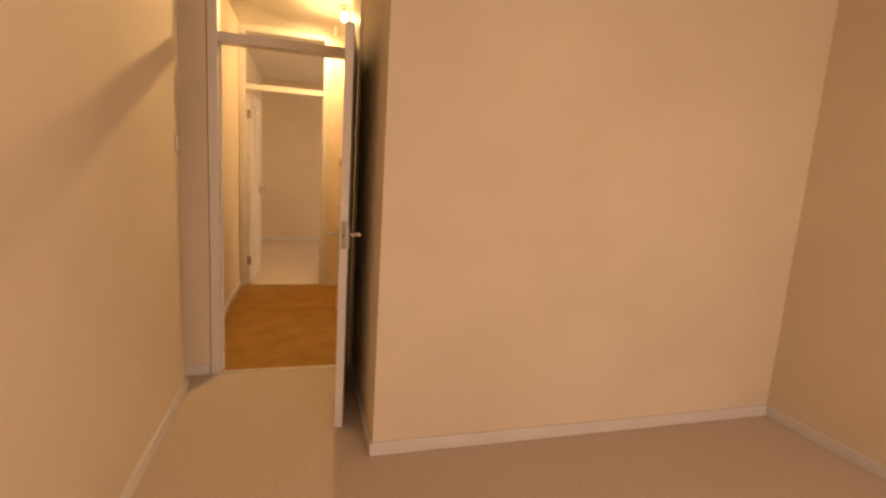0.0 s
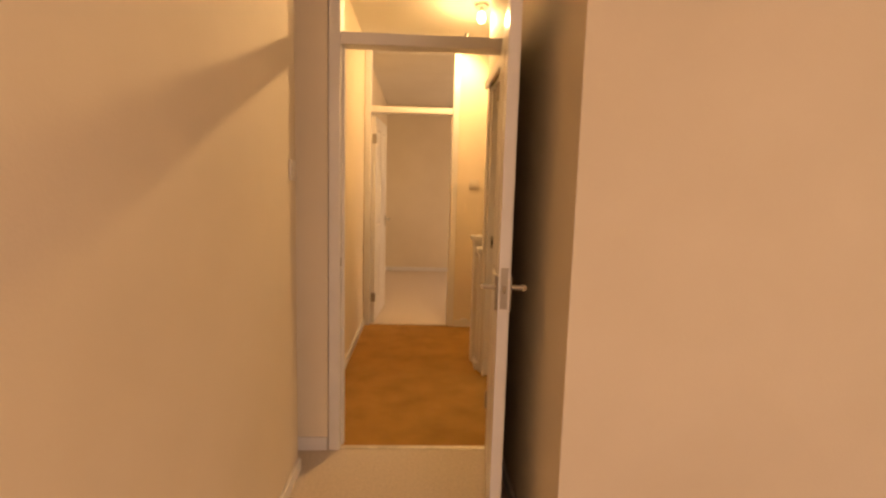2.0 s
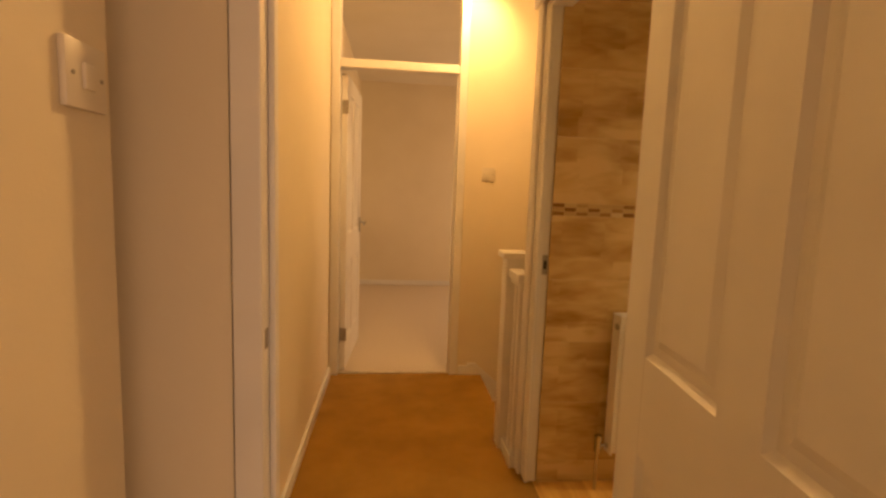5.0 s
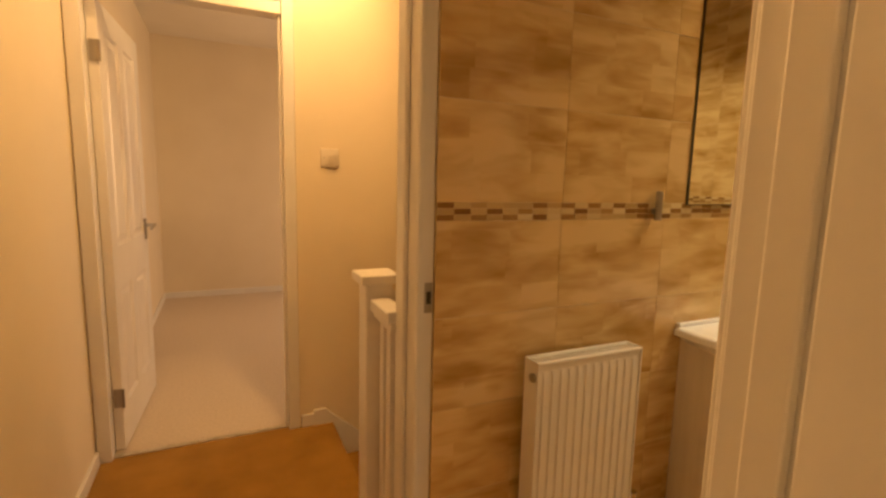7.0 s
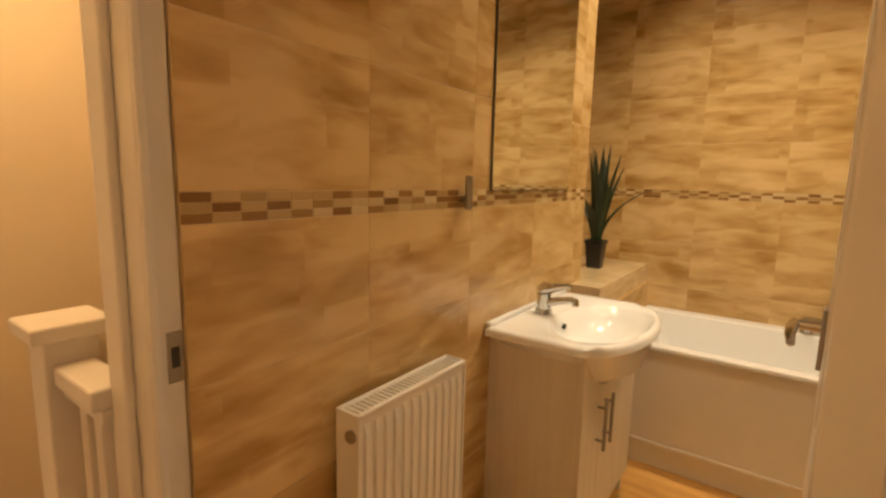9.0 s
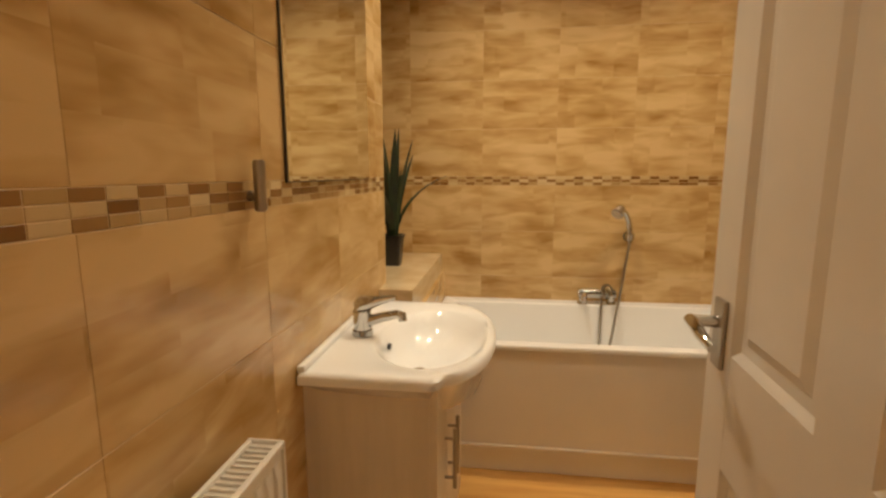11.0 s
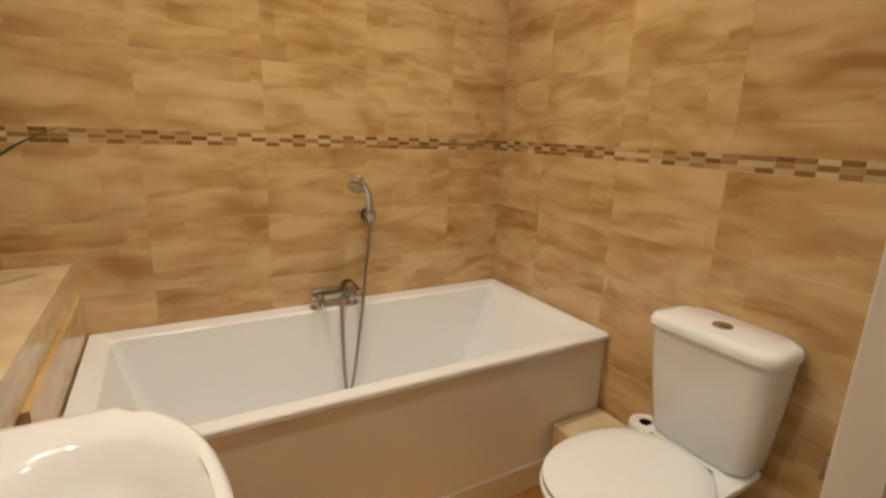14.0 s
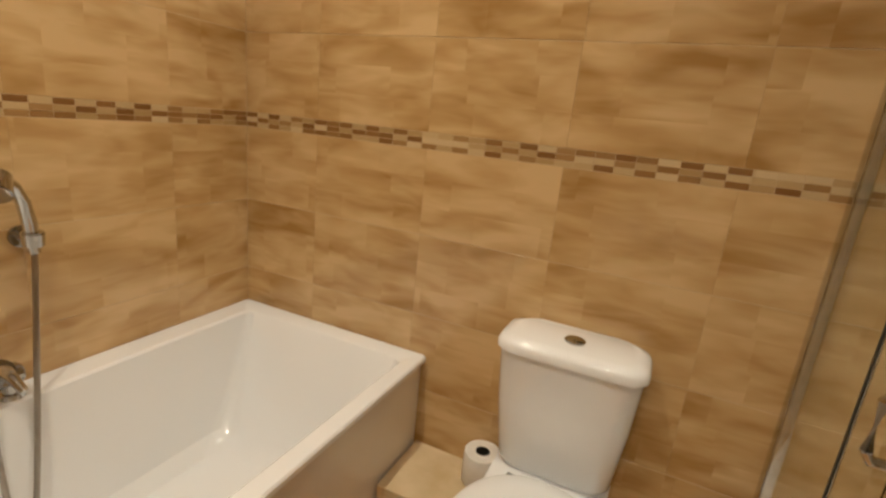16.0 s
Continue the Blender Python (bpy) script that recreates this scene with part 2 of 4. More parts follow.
def structure(name, boxes, mat, label, category):
    bm = None
    for b in boxes:
        bm = box(*b, bm=bm)
    return tagged(part(name, bm, mat), label=label, category=category, kind="structure")


# ---- the plan ----
LX, RX = 0.635, 4.045            # bedroom side walls
BY = 3.665                       # cupboard wall facing the bedroom
DY0, DY1 = 4.72, 4.82            # wall between bedroom and landing
FY0, FY1 = 7.05, 7.15            # wall between landing and back room
WX0, WX1 = 1.64, 1.74            # wall between landing and bathroom
TA, TB, TX = 5.745, 3.942, 4.31  # tile faces of the bathroom
AEND, AY = 3.552, 6.15            # end of the basin wall, back of the niche
H, HB = 2.70, 2.62               # ceilings
BR_BACK, FAR_Y, FAR_X = -0.8, 10.36, 3.6

# floors
structure("floor_bedroom", [(LX - 0.3, RX + 0.1, BR_BACK - 0.1, BY + 0.05, -0.06, 0), (LX - 0.3, 1.66, BY + 0.05, 4.735, -0.06, 0)], BEIGE, "short-pile beige carpet on the bedroom floor", "carpet")
structure("floor_landing", [(LX - 0.1, 1.70, 4.735, FY0 + 0.03, -0.06, 0.001)], ORANGE, "worn rust-orange carpet on the landing", "carpet")
structure("floor_back_room", [(0.5, FAR_X + 0.1, FY0 + 0.03, FAR_Y + 0.1, -0.06, 0)], BEIGE, "pale beige carpet in the back room", "carpet")
structure("floor_bathroom", [(1.70, TX + 0.1, TB - 0.1, AY + 0.1, -0.06, -0.002)], LAMINATE, "honey-coloured wood laminate bathroom floor", "floor")

# walls
structure("wall_bedroom_west", [(LX - 0.3, LX, BR_BACK, 4.53, 0, H), (LX - 0.3, LX - 0.2, 4.53, DY0, 0, H)], CREAM, "cream painted plaster wall with a shallow end recess", "wall")
structure("wall_bedroom_south", [(LX - 0.3, 1.6, BR_BACK - 0.1, BR_BACK, 0, H), (3.6, RX + 0.1, BR_BACK - 0.1, BR_BACK, 0, H), (1.6, 3.6, BR_BACK - 0.1, BR_BACK, 0, 0.85), (1.6, 3.6, BR_BACK - 0.1, BR_BACK, 2.2, H)], CREAM, "cream painted plaster wall with a window opening", "wall")
structure("wall_bedroom_east", [(RX, RX + 0.1, BR_BACK, BY + 0.1, 0, H)], CREAM, "cream painted plaster side wall", "wall")
structure("wall_cupboard", [(1.62, RX, BY, BY + 0.1, 0, H), (1.62, 1.70, BY + 0.1, DY0, 0, H)], CREAM, "cream painted wall beside the bedroom door", "wall")
structure("wall_landing_door", [(LX - 0.2, 0.74, DY0, DY1, 0, H), (1.623, 1.70, DY0, DY1, 0, H), (0.74, 1.623, DY0, DY1, 2.66, H)], CREAM, "cream painted wall round the bedroom door", "wall")
structure("wall_landing_west", [(LX - 0.1, LX, DY1, FY0, 0, H)], CREAM, "cream painted landing wall", "wall")
structure("wall_bathroom_door", [(WX0, WX1, DY1, 4.845, 0, H), (WX0, WX1, 4.845, 5.83, 2.10, H), (WX0 + 0.022, 1.716, 5.83, 5.86, 0, H)], CREAM, "cream painted wall round the bathroom door", "wall")
structure("wall_back_door", [(0.5, 0.64, FY0, FY1, 0, H), (1.53, 5.0, FY0, FY1, -2.4, H), (0.64, 1.53, FY0, FY1, 2.68, H)], CREAM, "cream painted wall round the back room door", "wall")
structure("wall_back_room_west", [(0.5, 0.60, FY1, FAR_Y, 0, H)], CREAM, "cream painted back room side wall", "wall")
structure("wall_back_room_north", [(0.5, FAR_X + 0.1, FAR_Y, FAR_Y + 0.1, 0, H)], CREAM, "cream painted back room end wall", "wall")
structure("wall_back_room_east", [(FAR_X, FAR_X + 0.1, FY1, 8.1, 0, H), (FAR_X, FAR_X + 0.1, 9.7, FAR_Y, 0, H), (FAR_X, FAR_X + 0.1, 8.1, 9.7, 0, 0.85), (FAR_X, FAR_X + 0.1, 8.1, 9.7, 2.2, H)], CREAM, "cream painted back room wall with a window opening", "wall")
structure("wall_stairwell", [(AEND, 5.0, AY + 0.09, AY + 0.15, -2.4, H), (4.9, 5.0, AY + 0.15, FY0, -2.4, H)], CREAM, "cream painted stairwell wall", "wall")

# tiled walls: the grout bed, the tiles come last in the file
BED = 0.0008
wall_basin = structure("wall_basin", [(1.717, AEND, TA + BED, 5.86, 0, H), (AEND - 0.1, AEND, 5.86, AY + 0.09, 0, H)], GROUT, "wall of glazed sandstone-print tiles behind the basin", "wall")
wall_bath = structure("wall_bath", [(TX + BED, TX + 0.1, TB - 0.1, AY + 0.1, 0, H)], GROUT, "wall of glazed sandstone-print tiles along the bath", "wall")
wall_toilet = structure("wall_toilet", [(1.70, TX, TB - 0.1, TB - BED, 0, H)], GROUT, "wall of glazed sandstone-print tiles behind the toilet", "wall")
wall_niche = structure("wall_niche", [(AEND, TX, AY + BED, AY + 0.09, 0, H)], GROUT, "tiled back of the niche beside the bath", "wall")
wall_shower = structure("wall_shower", [(1.71, 1.74 - BED, TB, 4.82, 0, H)], GROUT, "tiled side wall of the shower", "wall")

# ceilings
structure("ceiling_bedroom", [(LX - 0.3, RX + 0.1, BR_BACK - 0.1, DY0, H, H + 0.1)], CEIL, "plain off-white bedroom ceiling", "ceiling")
structure("ceiling_landing", [(LX - 0.1, 5.0, DY0, FY0 + 0.05, H, H + 0.1)], CEIL, "plain off-white landing ceiling", "ceiling")
structure("ceiling_back_room", [(0.5, FAR_X + 0.1, FY0 + 0.05, FAR_Y + 0.1, H, H + 0.1)], CEIL, "plain off-white back room ceiling", "ceiling")
structure("ceiling_bathroom", [(WX1, TX, TB, TA, HB, HB + 0.1), (AEND, TX, TA, AY, HB, HB + 0.1)], CEIL, "plain white bathroom ceiling", "ceiling")


def skirting(name, x0, x1, y0, y1, h=0.066):
    bm = box(x0, x1, y0, y1, 0.0, h, 0.004)
    return tagged(part(name, bm, GLOSS), label="white gloss painted skirting board", category="skirting board", kind="structure")


skirting("baseboard_bedroom_west", LX, LX + 0.016, BR_BACK, 4.53)
skirting("baseboard_recess", LX - 0.2, 0.738, DY0 - 0.016, DY0, 0.07)
skirting("baseboard_cupboard", 1.604, RX, BY - 0.016, BY)
skirting("baseboard_cupboard_return", 1.604, 1.62, BY, DY0)
skirting("baseboard_bedroom_east", RX - 0.016, RX, BR_BACK, BY - 0.016)
skirting("baseboard_landing_west", LX, LX + 0.016, DY1 + 0.02, FY0 - 0.02)
skirting("baseboard_landing_end", 1.535, 1.64, FY0 - 0.016, FY0)
skirting("baseboard_back_room_west", 0.60, 0.616, FY1, FAR_Y)
skirting("baseboard_back_room_north", 0.616, FAR_X, FAR_Y - 0.016, FAR_Y)

# windows behind the walker and in the back room, out of view, that let the daylight in
for name, b, glass in (("window_1", [(1.6, 3.6, -0.86, -0.82)], "y"), ("window_2", [(3.62, 3.66, 8.1, 9.7)], "x")):
    x0, x1, y0, y1 = b[0]
    win = empty(name, kind="structure", label="white framed window in the outer wall", category="window")
    bm = box(x0, x1, y0, y1, 0.85, 0.91)
    bm = box(x0, x1, y0, y1, 2.14, 2.2, bm=bm)
    if glass == "y":
        for x in (x0, (x0 + x1) / 2 - 0.03, x1 - 0.06):
            bm = box(x, x + 0.06, y0, y1, 0.91, 2.14, bm=bm)
    else:
        for y in (y0, (y0 + y1) / 2 - 0.03, y1 - 0.06):
            bm = box(x0, x1, y, y + 0.06, 0.91, 2.14, bm=bm)
    part("window_frame", bm, GLOSS, win)


# ---- doors ----
def lever(parent, x, side, z=1.01, flip=1):
    """Lever handle on a square-ended plate; the lever points back to the hinge."""
    y = side * 0.020
    plate = part("handle_plate", box(x - 0.022, x + 0.022, min(y, y + side * 0.008), max(y, y + side * 0.008), z - 0.075, z + 0.045, 0.002), SATIN, parent, "satin steel handle plate")
    bm = rod((x, y + side * 0.006, z + 0.005), (x, y + side * 0.05, z + 0.005), 0.010)
    bm = tube([(x + 0.006, y + side * 0.05, z + 0.005), (x - 0.03, y + side * 0.052, z + 0.004), (x - 0.070, y + side * 0.052, z - 0.002), (x - 0.102, y + side * 0.048, z - 0.009)], [0.0105, 0.0105, 0.009, 0.0075], bm=bm)
    part("door_handle", bm, CHROME, parent, "polished chrome lever handle", 40)


def door(name, m, w, h, label, t=0.04):
    """A four-panel moulded door; the hinge edge stands at the origin, the leaf runs along +x."""
    d = empty(name, m, kind="structure", label=label, category="door")
    st, mid = 0.105, 0.10
    z = [0.008, 0.21, 0.77, 0.97, h - 0.11, h]
    bm = box(0, st, -t / 2, t / 2, z[0], h, 0.0025)
    bm = box(w - st, w, -t / 2, t / 2, z[0], h, 0.0025, bm)
    for a, b in ((z[0], z[1]), (z[2], z[3]), (z[4], z[5])):
        bm = box(st, w - st, -t / 2 + 0.0004, t / 2 - 0.0004, a, b, bm=bm)
    c0, c1 = w / 2 - mid / 2, w / 2 + mid / 2
    for a, b in ((z[1], z[2]), (z[3], z[4])):
        bm = box(c0, c1, -t / 2 + 0.0004, t / 2 - 0.0004, a, b, bm=bm)
    part("leaf", bm, GLOSS, d)
    for x0, x1 in ((st, c0), (c1, w - st)):
        for a, b in ((z[1], z[2]), (z[3], z[4])):
            bm = bmesh.new()
            for s in (1, -1):
                def ring(i, dep):
                    return [(x0 + i, s * dep, a + i), (x1 - i, s * dep, a + i), (x1 - i, s * dep, b - i), (x0 + i, s * dep, b - i)]
                bm = loft([ring(0, t / 2 - 0.001), ring(0.012, t / 2 - 0.011), ring(0.030, t / 2 - 0.011), ring(0.048, t / 2 - 0.004)], False, True, bm)
            part("door_panel", bm, GLOSS, d)
    for s in (1, -1):
        lever(d, w - 0.06, s)
    part("latch_plate", box(w - 0.0005, w + 0.002, -0.012, 0.012, 0.95, 1.09, 0.0005), SATIN, d, "steel latch plate on the door edge")
    part("latch_bolt", box(w + 0.002, w + 0.010, -0.006, 0.006, 1.005, 1.03, 0.002), CHROME, d)
    for hz in (0.22, 1.78):
        bm = rod((-0.006, -t / 2 - 0.004, hz), (-0.006, -t / 2 - 0.004, hz + 0.09), 0.006, n=12)
        bm = box(-0.004, -0.001, -t / 2, t / 2 - 0.006, hz, hz + 0.09, bm=bm)
        part("hinge", bm, SATIN, d)
    return d


def leaf_pose(hinge, end):
    return pose(hinge[0], hinge[1], 0, 0, 0, math.degrees(math.atan2(end[1] - hinge[1], end[0] - hinge[0])))


door("door_1", leaf_pose((1.577, 4.738), (1.478, 3.925)), 0.82, 2.0, "white gloss four-panel bedroom door standing wide open")
door("door_2", leaf_pose((1.765, 4.920), (2.565, 4.867)), 0.80, 2.0, "white gloss four-panel bathroom door opened inward")
door("door_3", leaf_pose((0.716, 7.125), (0.762, 7.90)), 0.775, 2.04, "white gloss four-panel back room door standing open")


def door_frame(name, x0, x1, y0, y1, bar, top, label, wide=0.055, hinge_wide=0.055):
    """Frame with a transom bar and an open light above it, running across x."""
    f = empty(name, kind="structure", label=label, category="door frame")
    for a, b in ((x0 - wide, x0), (x1, x1 + hinge_wide)):
        part("jamb", box(a, b, y0 - 0.012, y1 + 0.012, 0, top + 0.05, 0.003), GLOSS, f)
    part("transom_bar", box(x0, x1, y0 + 0.0, y1 - 0.0, bar, bar + 0.055, 0.004), GLOSS, f)
    part("head", box(x0, x1, y0 - 0.010, y1 + 0.010, top, top + 0.05, 0.003), GLOSS, f)
    return f


f1 = door_frame("door_frame_1", 0.80, 1.602, DY0, DY1, 2.012, 2.62, "white gloss bedroom door frame with a light above", hinge_wide=0.021)
for a, b in ((0.80, 0.812), (1.590, 1.602)):
    part("door_stop", box(a, b, 4.765, 4.80, 0, 2.012, 0.003), GLOSS, f1)
part("strike_plate", box(0.7995, 0.802, 4.728, 4.748, 0.955, 0.995, 0.0008), SATIN, f1, "steel strike plate")
pane = part("pane", box(0.80, 1.602, 4.765, 4.769, 2.067, 2.62), GLASS, f1)
pane.visible_shadow = False
f3 = door_frame("door_frame_3", 0.695, 1.474, FY0, FY1, 2.066, 2.63, "white gloss back room door frame with a light above")
part("door_stop", box(1.462, 1.474, 7.07, 7.10, 0, 2.066, 0.003), GLOSS, f3)

f2 = empty("door_frame_2", kind="structure", label="white gloss bathroom door frame", category="door frame")
part("jamb", box(WX0 + 0.022, WX1 + 0.016, 4.846, 4.881, 0, 2.07, 0.003), GLOSS, f2)
part("jamb", box(WX0 + 0.022, 1.715, 5.752, 5.829, 0, 2.07, 0.003), GLOSS, f2)
part("architrave", box(WX0 + 0.006, WX0 + 0.022, 4.846, 4.866, 0, 2.12, 0.005), GLOSS, f2)
part("architrave", box(WX0 + 0.006, WX0 + 0.022, 5.808, 5.872, 0, 2.12, 0.005), GLOSS, f2)
part("head", box(WX0 + 0.022, WX1 + 0.012, 4.881, 5.752, 2.04, 2.07, 0.003), GLOSS, f2)
part("head_architrave", box(WX0 - 0.016, WX0 - 0.001, 4.866, 5.868, 2.06, 2.12, 0.005), GLOSS, f2)
part("door_stop", box(WX0 + 0.022, WX0 + 0.036, 5.742, 5.752, 0, 2.04, 0.003), GLOSS, f2)
bm = box(1.688, 1.712, 5.7505, 5.7525, 0.945, 1.03, 0.0008)
part("strike_plate", bm, SATIN, f2, "steel strike plate on the door jamb")
part("strike_hole", box(1.694, 1.707, 5.7495, 5.751, 0.97, 1.005, 0.0006), DARK, f2)

tagged(part("threshold_strip", box(0.80, 1.602, 4.722, 4.752, 0.0, 0.006, 0.002), BRASS), label="worn metal carpet threshold strip in the doorway", category="threshold", kind="structure")
tagged(part("threshold_strip", box(0.695, 1.474, 7.065, 7.095, 0.0, 0.006, 0.002), BRASS), label="worn metal carpet threshold strip at the back room", category="threshold", kind="structure")


# ---- small fittings on the walls ----
def wall_switch(name, m, label, w=0.086, h=0.086, category="light switch"):
    """Plate in the x-z plane, facing -y."""
    s = empty(name, m, label=label, category=category)
    part("plate", box(-w / 2, w / 2, -0.010, 0, -h / 2, h / 2, 0.003), PLASTIC, s, smooth=40)
    part("rocker", box(-0.011, 0.011, -0.0145, -0.0095, -0.017, 0.017, 0.0015), PLASTIC, s)
    for x in (-0.03, 0.03):
        part("screw", rod((x, -0.0112, 0), (x, -0.0095, 0), 0.003, n=10), SATIN, s)
    return s


wall_switch("light_switch", pose(LX, 4.465, 1.41, 0, 0, 90), "ivory plastic light switch near the bedroom door")
wall_switch("light_switch", pose(1.695, FY0, 1.412, 0, 0, 0), "ivory plastic light switch on the landing wall", 0.092, 0.092)

# landing lamp: ceiling plate, stem and two small heads
fit = empty("ceiling_spotlight", label="small ceiling light with bare lit bulb on the landing", category="ceiling light")
part("ceiling_plate", rod((1.60, 6.05, H - 0.02), (1.60, 6.05, H), 0.05, n=28), SATIN, fit, smooth=40)
part("stem", rod((1.60, 6.05, H - 0.05), (1.60, 6.05, H - 0.02), 0.014), SATIN, fit, smooth=40)
bm = bmesh.new()
bmesh.ops.create_uvsphere(bm, u_segments=20, v_segments=12, radius=0.028, matrix=Matrix.Translation((1.60, 6.05, H - 0.076)))
bulb = part("bulb", bm, GLOW, fit, "glowing warm bulb", 60)
bulb.visible_shadow = False
fit2 = empty("wall_washer_spot", label="small satin ceiling spotlight near the landing end wall", category="spotlight")
part("spot_body", rod((WASHER[0], WASHER[1], 2.625), (WASHER[0], WASHER[1] - 0.02, H), 0.028, 0.022, n=24), SATIN, fit2, smooth=40)


# ---- stairs and balustrade ----
stairs = empty("staircase", kind="structure", label="carpeted staircase going down from the landing", category="stairs")
for i in range(7):
    x = 1.70 + 0.205 * i
    part("step", box(x, x + 0.225, 5.87, FY0 - 0.018, -0.19 * (i + 1) - 0.06, -0.19 * (i + 1), 0.012), ORANGE, stairs)
    part("riser", box(x - 0.012, x, 5.87, FY0 - 0.018, -0.19 * (i + 1), -0.19 * i - 0.004), ORANGE, stairs)
own = bmesh.new()
loop = [(1.60, 0.085), (1.66, 0.085), (4.4, -2.36), (4.4, -2.6), (1.60, -0.12)]
a = [own.verts.new((x, FY0 - 0.018, z)) for x, z in loop]
b = [own.verts.new((x, FY0 - 0.001, z)) for x, z in loop]
own.faces.new(a)
own.faces.new(b[::-1])
for k in range(5):
    own.faces.new((a[k], b[k], b[(k + 1) % 5], a[(k + 1) % 5]))
bmesh.ops.recalc_face_normals(own, faces=own.faces[:])
part("string", own, GLOSS, stairs, "white painted stair string")

rail = empty("balustrade", label="white painted newel post and stair balustrade", category="balustrade")
NX, NY = 1.65, 6.085
part("newel_post", box(NX - 0.045, NX + 0.045, NY - 0.045, NY + 0.045, -0.25, 0.972, 0.004), GLOSS, rail)
part("newel_cap", box(NX - 0.066, NX + 0.066, NY - 0.066, NY + 0.066, 0.972, 1.003, 0.005), GLOSS, rail)
part("handrail", box(NX - 0.034, NX + 0.034, 5.862, NY - 0.045, 0.885, 0.925, 0.006), GLOSS, rail)
part("rail_fillet", box(NX - 0.02, NX + 0.02, 5.862, NY - 0.045, 0.862, 0.885), GLOSS, rail)
part("base_rail", box(NX - 0.03, NX + 0.03, 5.862, NY - 0.045, 0.0, 0.06, 0.003), GLOSS, rail)
for y in (5.90, 5.965):
    part("baluster", box(NX - 0.016, NX + 0.016, y - 0.016, y + 0.016, 0.06, 0.862, 0.002), GLOSS, rail)
own = loft([[(NX + 0.045, NY - 0.03, 0.90), (NX + 0.045, NY + 0.03, 0.90), (NX + 0.045, NY + 0.03, 0.955), (NX + 0.045, NY - 0.03, 0.955)],
            [(NX + 1.6, NY - 0.03, -0.50), (NX + 1.6, NY + 0.03, -0.50), (NX + 1.6, NY + 0.03, -0.445), (NX + 1.6, NY - 0.03, -0.445)]])
part("stair_handrail", own, GLOSS, rail)


# ---- bathroom: radiator ----
rad = empty("radiator", label="white enamelled panel radiator on the tiled wall", category="radiator")
RX0, RX1, RY0, RY1, RZ0, RZ1 = 2.01, 2.42, 5.652, 5.722, 0.17, 0.79
own = box(RX0 + 0.006, RX1 - 0.006, RY0 + 0.006, RY0 + 0.016, RZ0 + 0.01, RZ1 - 0.012)
part("front_panel", own, RADIATOR, rad)
n = 12
for k in range(n):
    x = RX0 + 0.03 + (RX1 - RX0 - 0.06) * k / (n - 1)
    w = 0.010
    own = loft([[(x - w, RY0 + 0.006, z), (x + w, RY0 + 0.006, z), (x + w * 0.6, RY0 - d, z), (x - w * 0.6, RY0 - d, z)] for z, d in ((RZ0 + 0.02, -0.004), (RZ0 + 0.045, 0.0), (RZ1 - 0.055, 0.0), (RZ1 - 0.03, -0.004))])
    part("flute", own, RADIATOR, rad)
for a, b in ((RX0, RX0 + 0.006), (RX1 - 0.006, RX1)):
    part("side_panel", box(a, b, RY0, RY1, RZ0, RZ1, 0.002), RADIATOR, rad)
own = box(RX0 + 0.006, RX1 - 0.006, RY0, RY0 + 0.012, RZ1 - 0.012, RZ1, 0.003)
own = box(RX0 + 0.006, RX1 - 0.006, RY1 - 0.010, RY1, RZ1 - 0.012, RZ1, 0.003, own)
part("top_edge", own, RADIATOR, rad)
part("top_grille", box(RX0 + 0.006, RX1 - 0.006, RY0 + 0.012, RY1 - 0.010, RZ1 - 0.016, RZ1 - 0.008), RADIATOR, rad)
for k in range(26):
    x = RX0 + 0.02 + k * (RX1 - RX0 - 0.04) / 25
    part("grille_slat", box(x - 0.002, x + 0.002, RY0 + 0.014, RY1 - 0.012, RZ1 - 0.008, RZ1 - 0.003), RADIATOR, rad)
part("back_panel", box(RX0 + 0.006, RX1 - 0.006, RY1 - 0.012, RY1 - 0.002, RZ0 + 0.01, RZ1 - 0.012), RADIATOR, rad)
part("bleed_plug", rod((RX0 - 0.008, 5.672, RZ1 - 0.05), (RX0 + 0.002, 5.672, RZ1 - 0.05), 0.014, n=8), SATIN, rad, "steel bleed plug")
for x, s in ((RX0, -1), (RX1, 1)):
    own = rod((x, 5.687, 0.20), (x + s * 0.045, 5.687, 0.20), 0.010)
    own = rod((x + s * 0.045, 5.687, 0.17), (x + s * 0.045, 5.687, 0.25), 0.016, bm=own, cap_bevel=0.003)
    own = rod((x + s * 0.045, 5.687, -0.002), (x + s * 0.045, 5.687, 0.18), 0.0075, bm=own)
    part("valve", own, CHROME, rad, "chrome radiator valve and pipe", 40)
for x in (2.09, 2.34):
    part("bracket", box(x - 0.015, x + 0.015, RY1 - 0.003, TA + 0.001, 0.25, 0.70), RADIATOR, rad)

# ---- robe hook ----
hook = empty("robe_hook", label="brushed steel robe hook on the mosaic band", category="hook")
HKX, HKY = 2.518, TA - 0.022
part("backplate", rod((HKX, TA - 0.008, 1.225), (HKX, TA, 1.225), 0.010, n=24), SATIN, hook, smooth=40)
part("peg", rod((HKX, HKY, 1.225), (HKX, TA - 0.006, 1.225), 0.007), SATIN, hook, smooth=40)
part("bar", rod((HKX, HKY, 1.196), (HKX, HKY, 1.292), 0.0115, n=24, cap_bevel=0.002), SATIN, hook, smooth=40)

# ---- mirror ----
mir = empty("wall_mirror", label="frameless rectangular mirror above the basin", category="mirror")
part("mirror_backing", box(2.672, 3.31, TA - 0.005, TA, 1.247, 2.05), DARK, mir, "dark mirror edge")
part("mirror_glass", box(2.6745, 3.3075, TA - 0.009, TA - 0.005, 1.2495, 2.0475), MIRROR, mir)

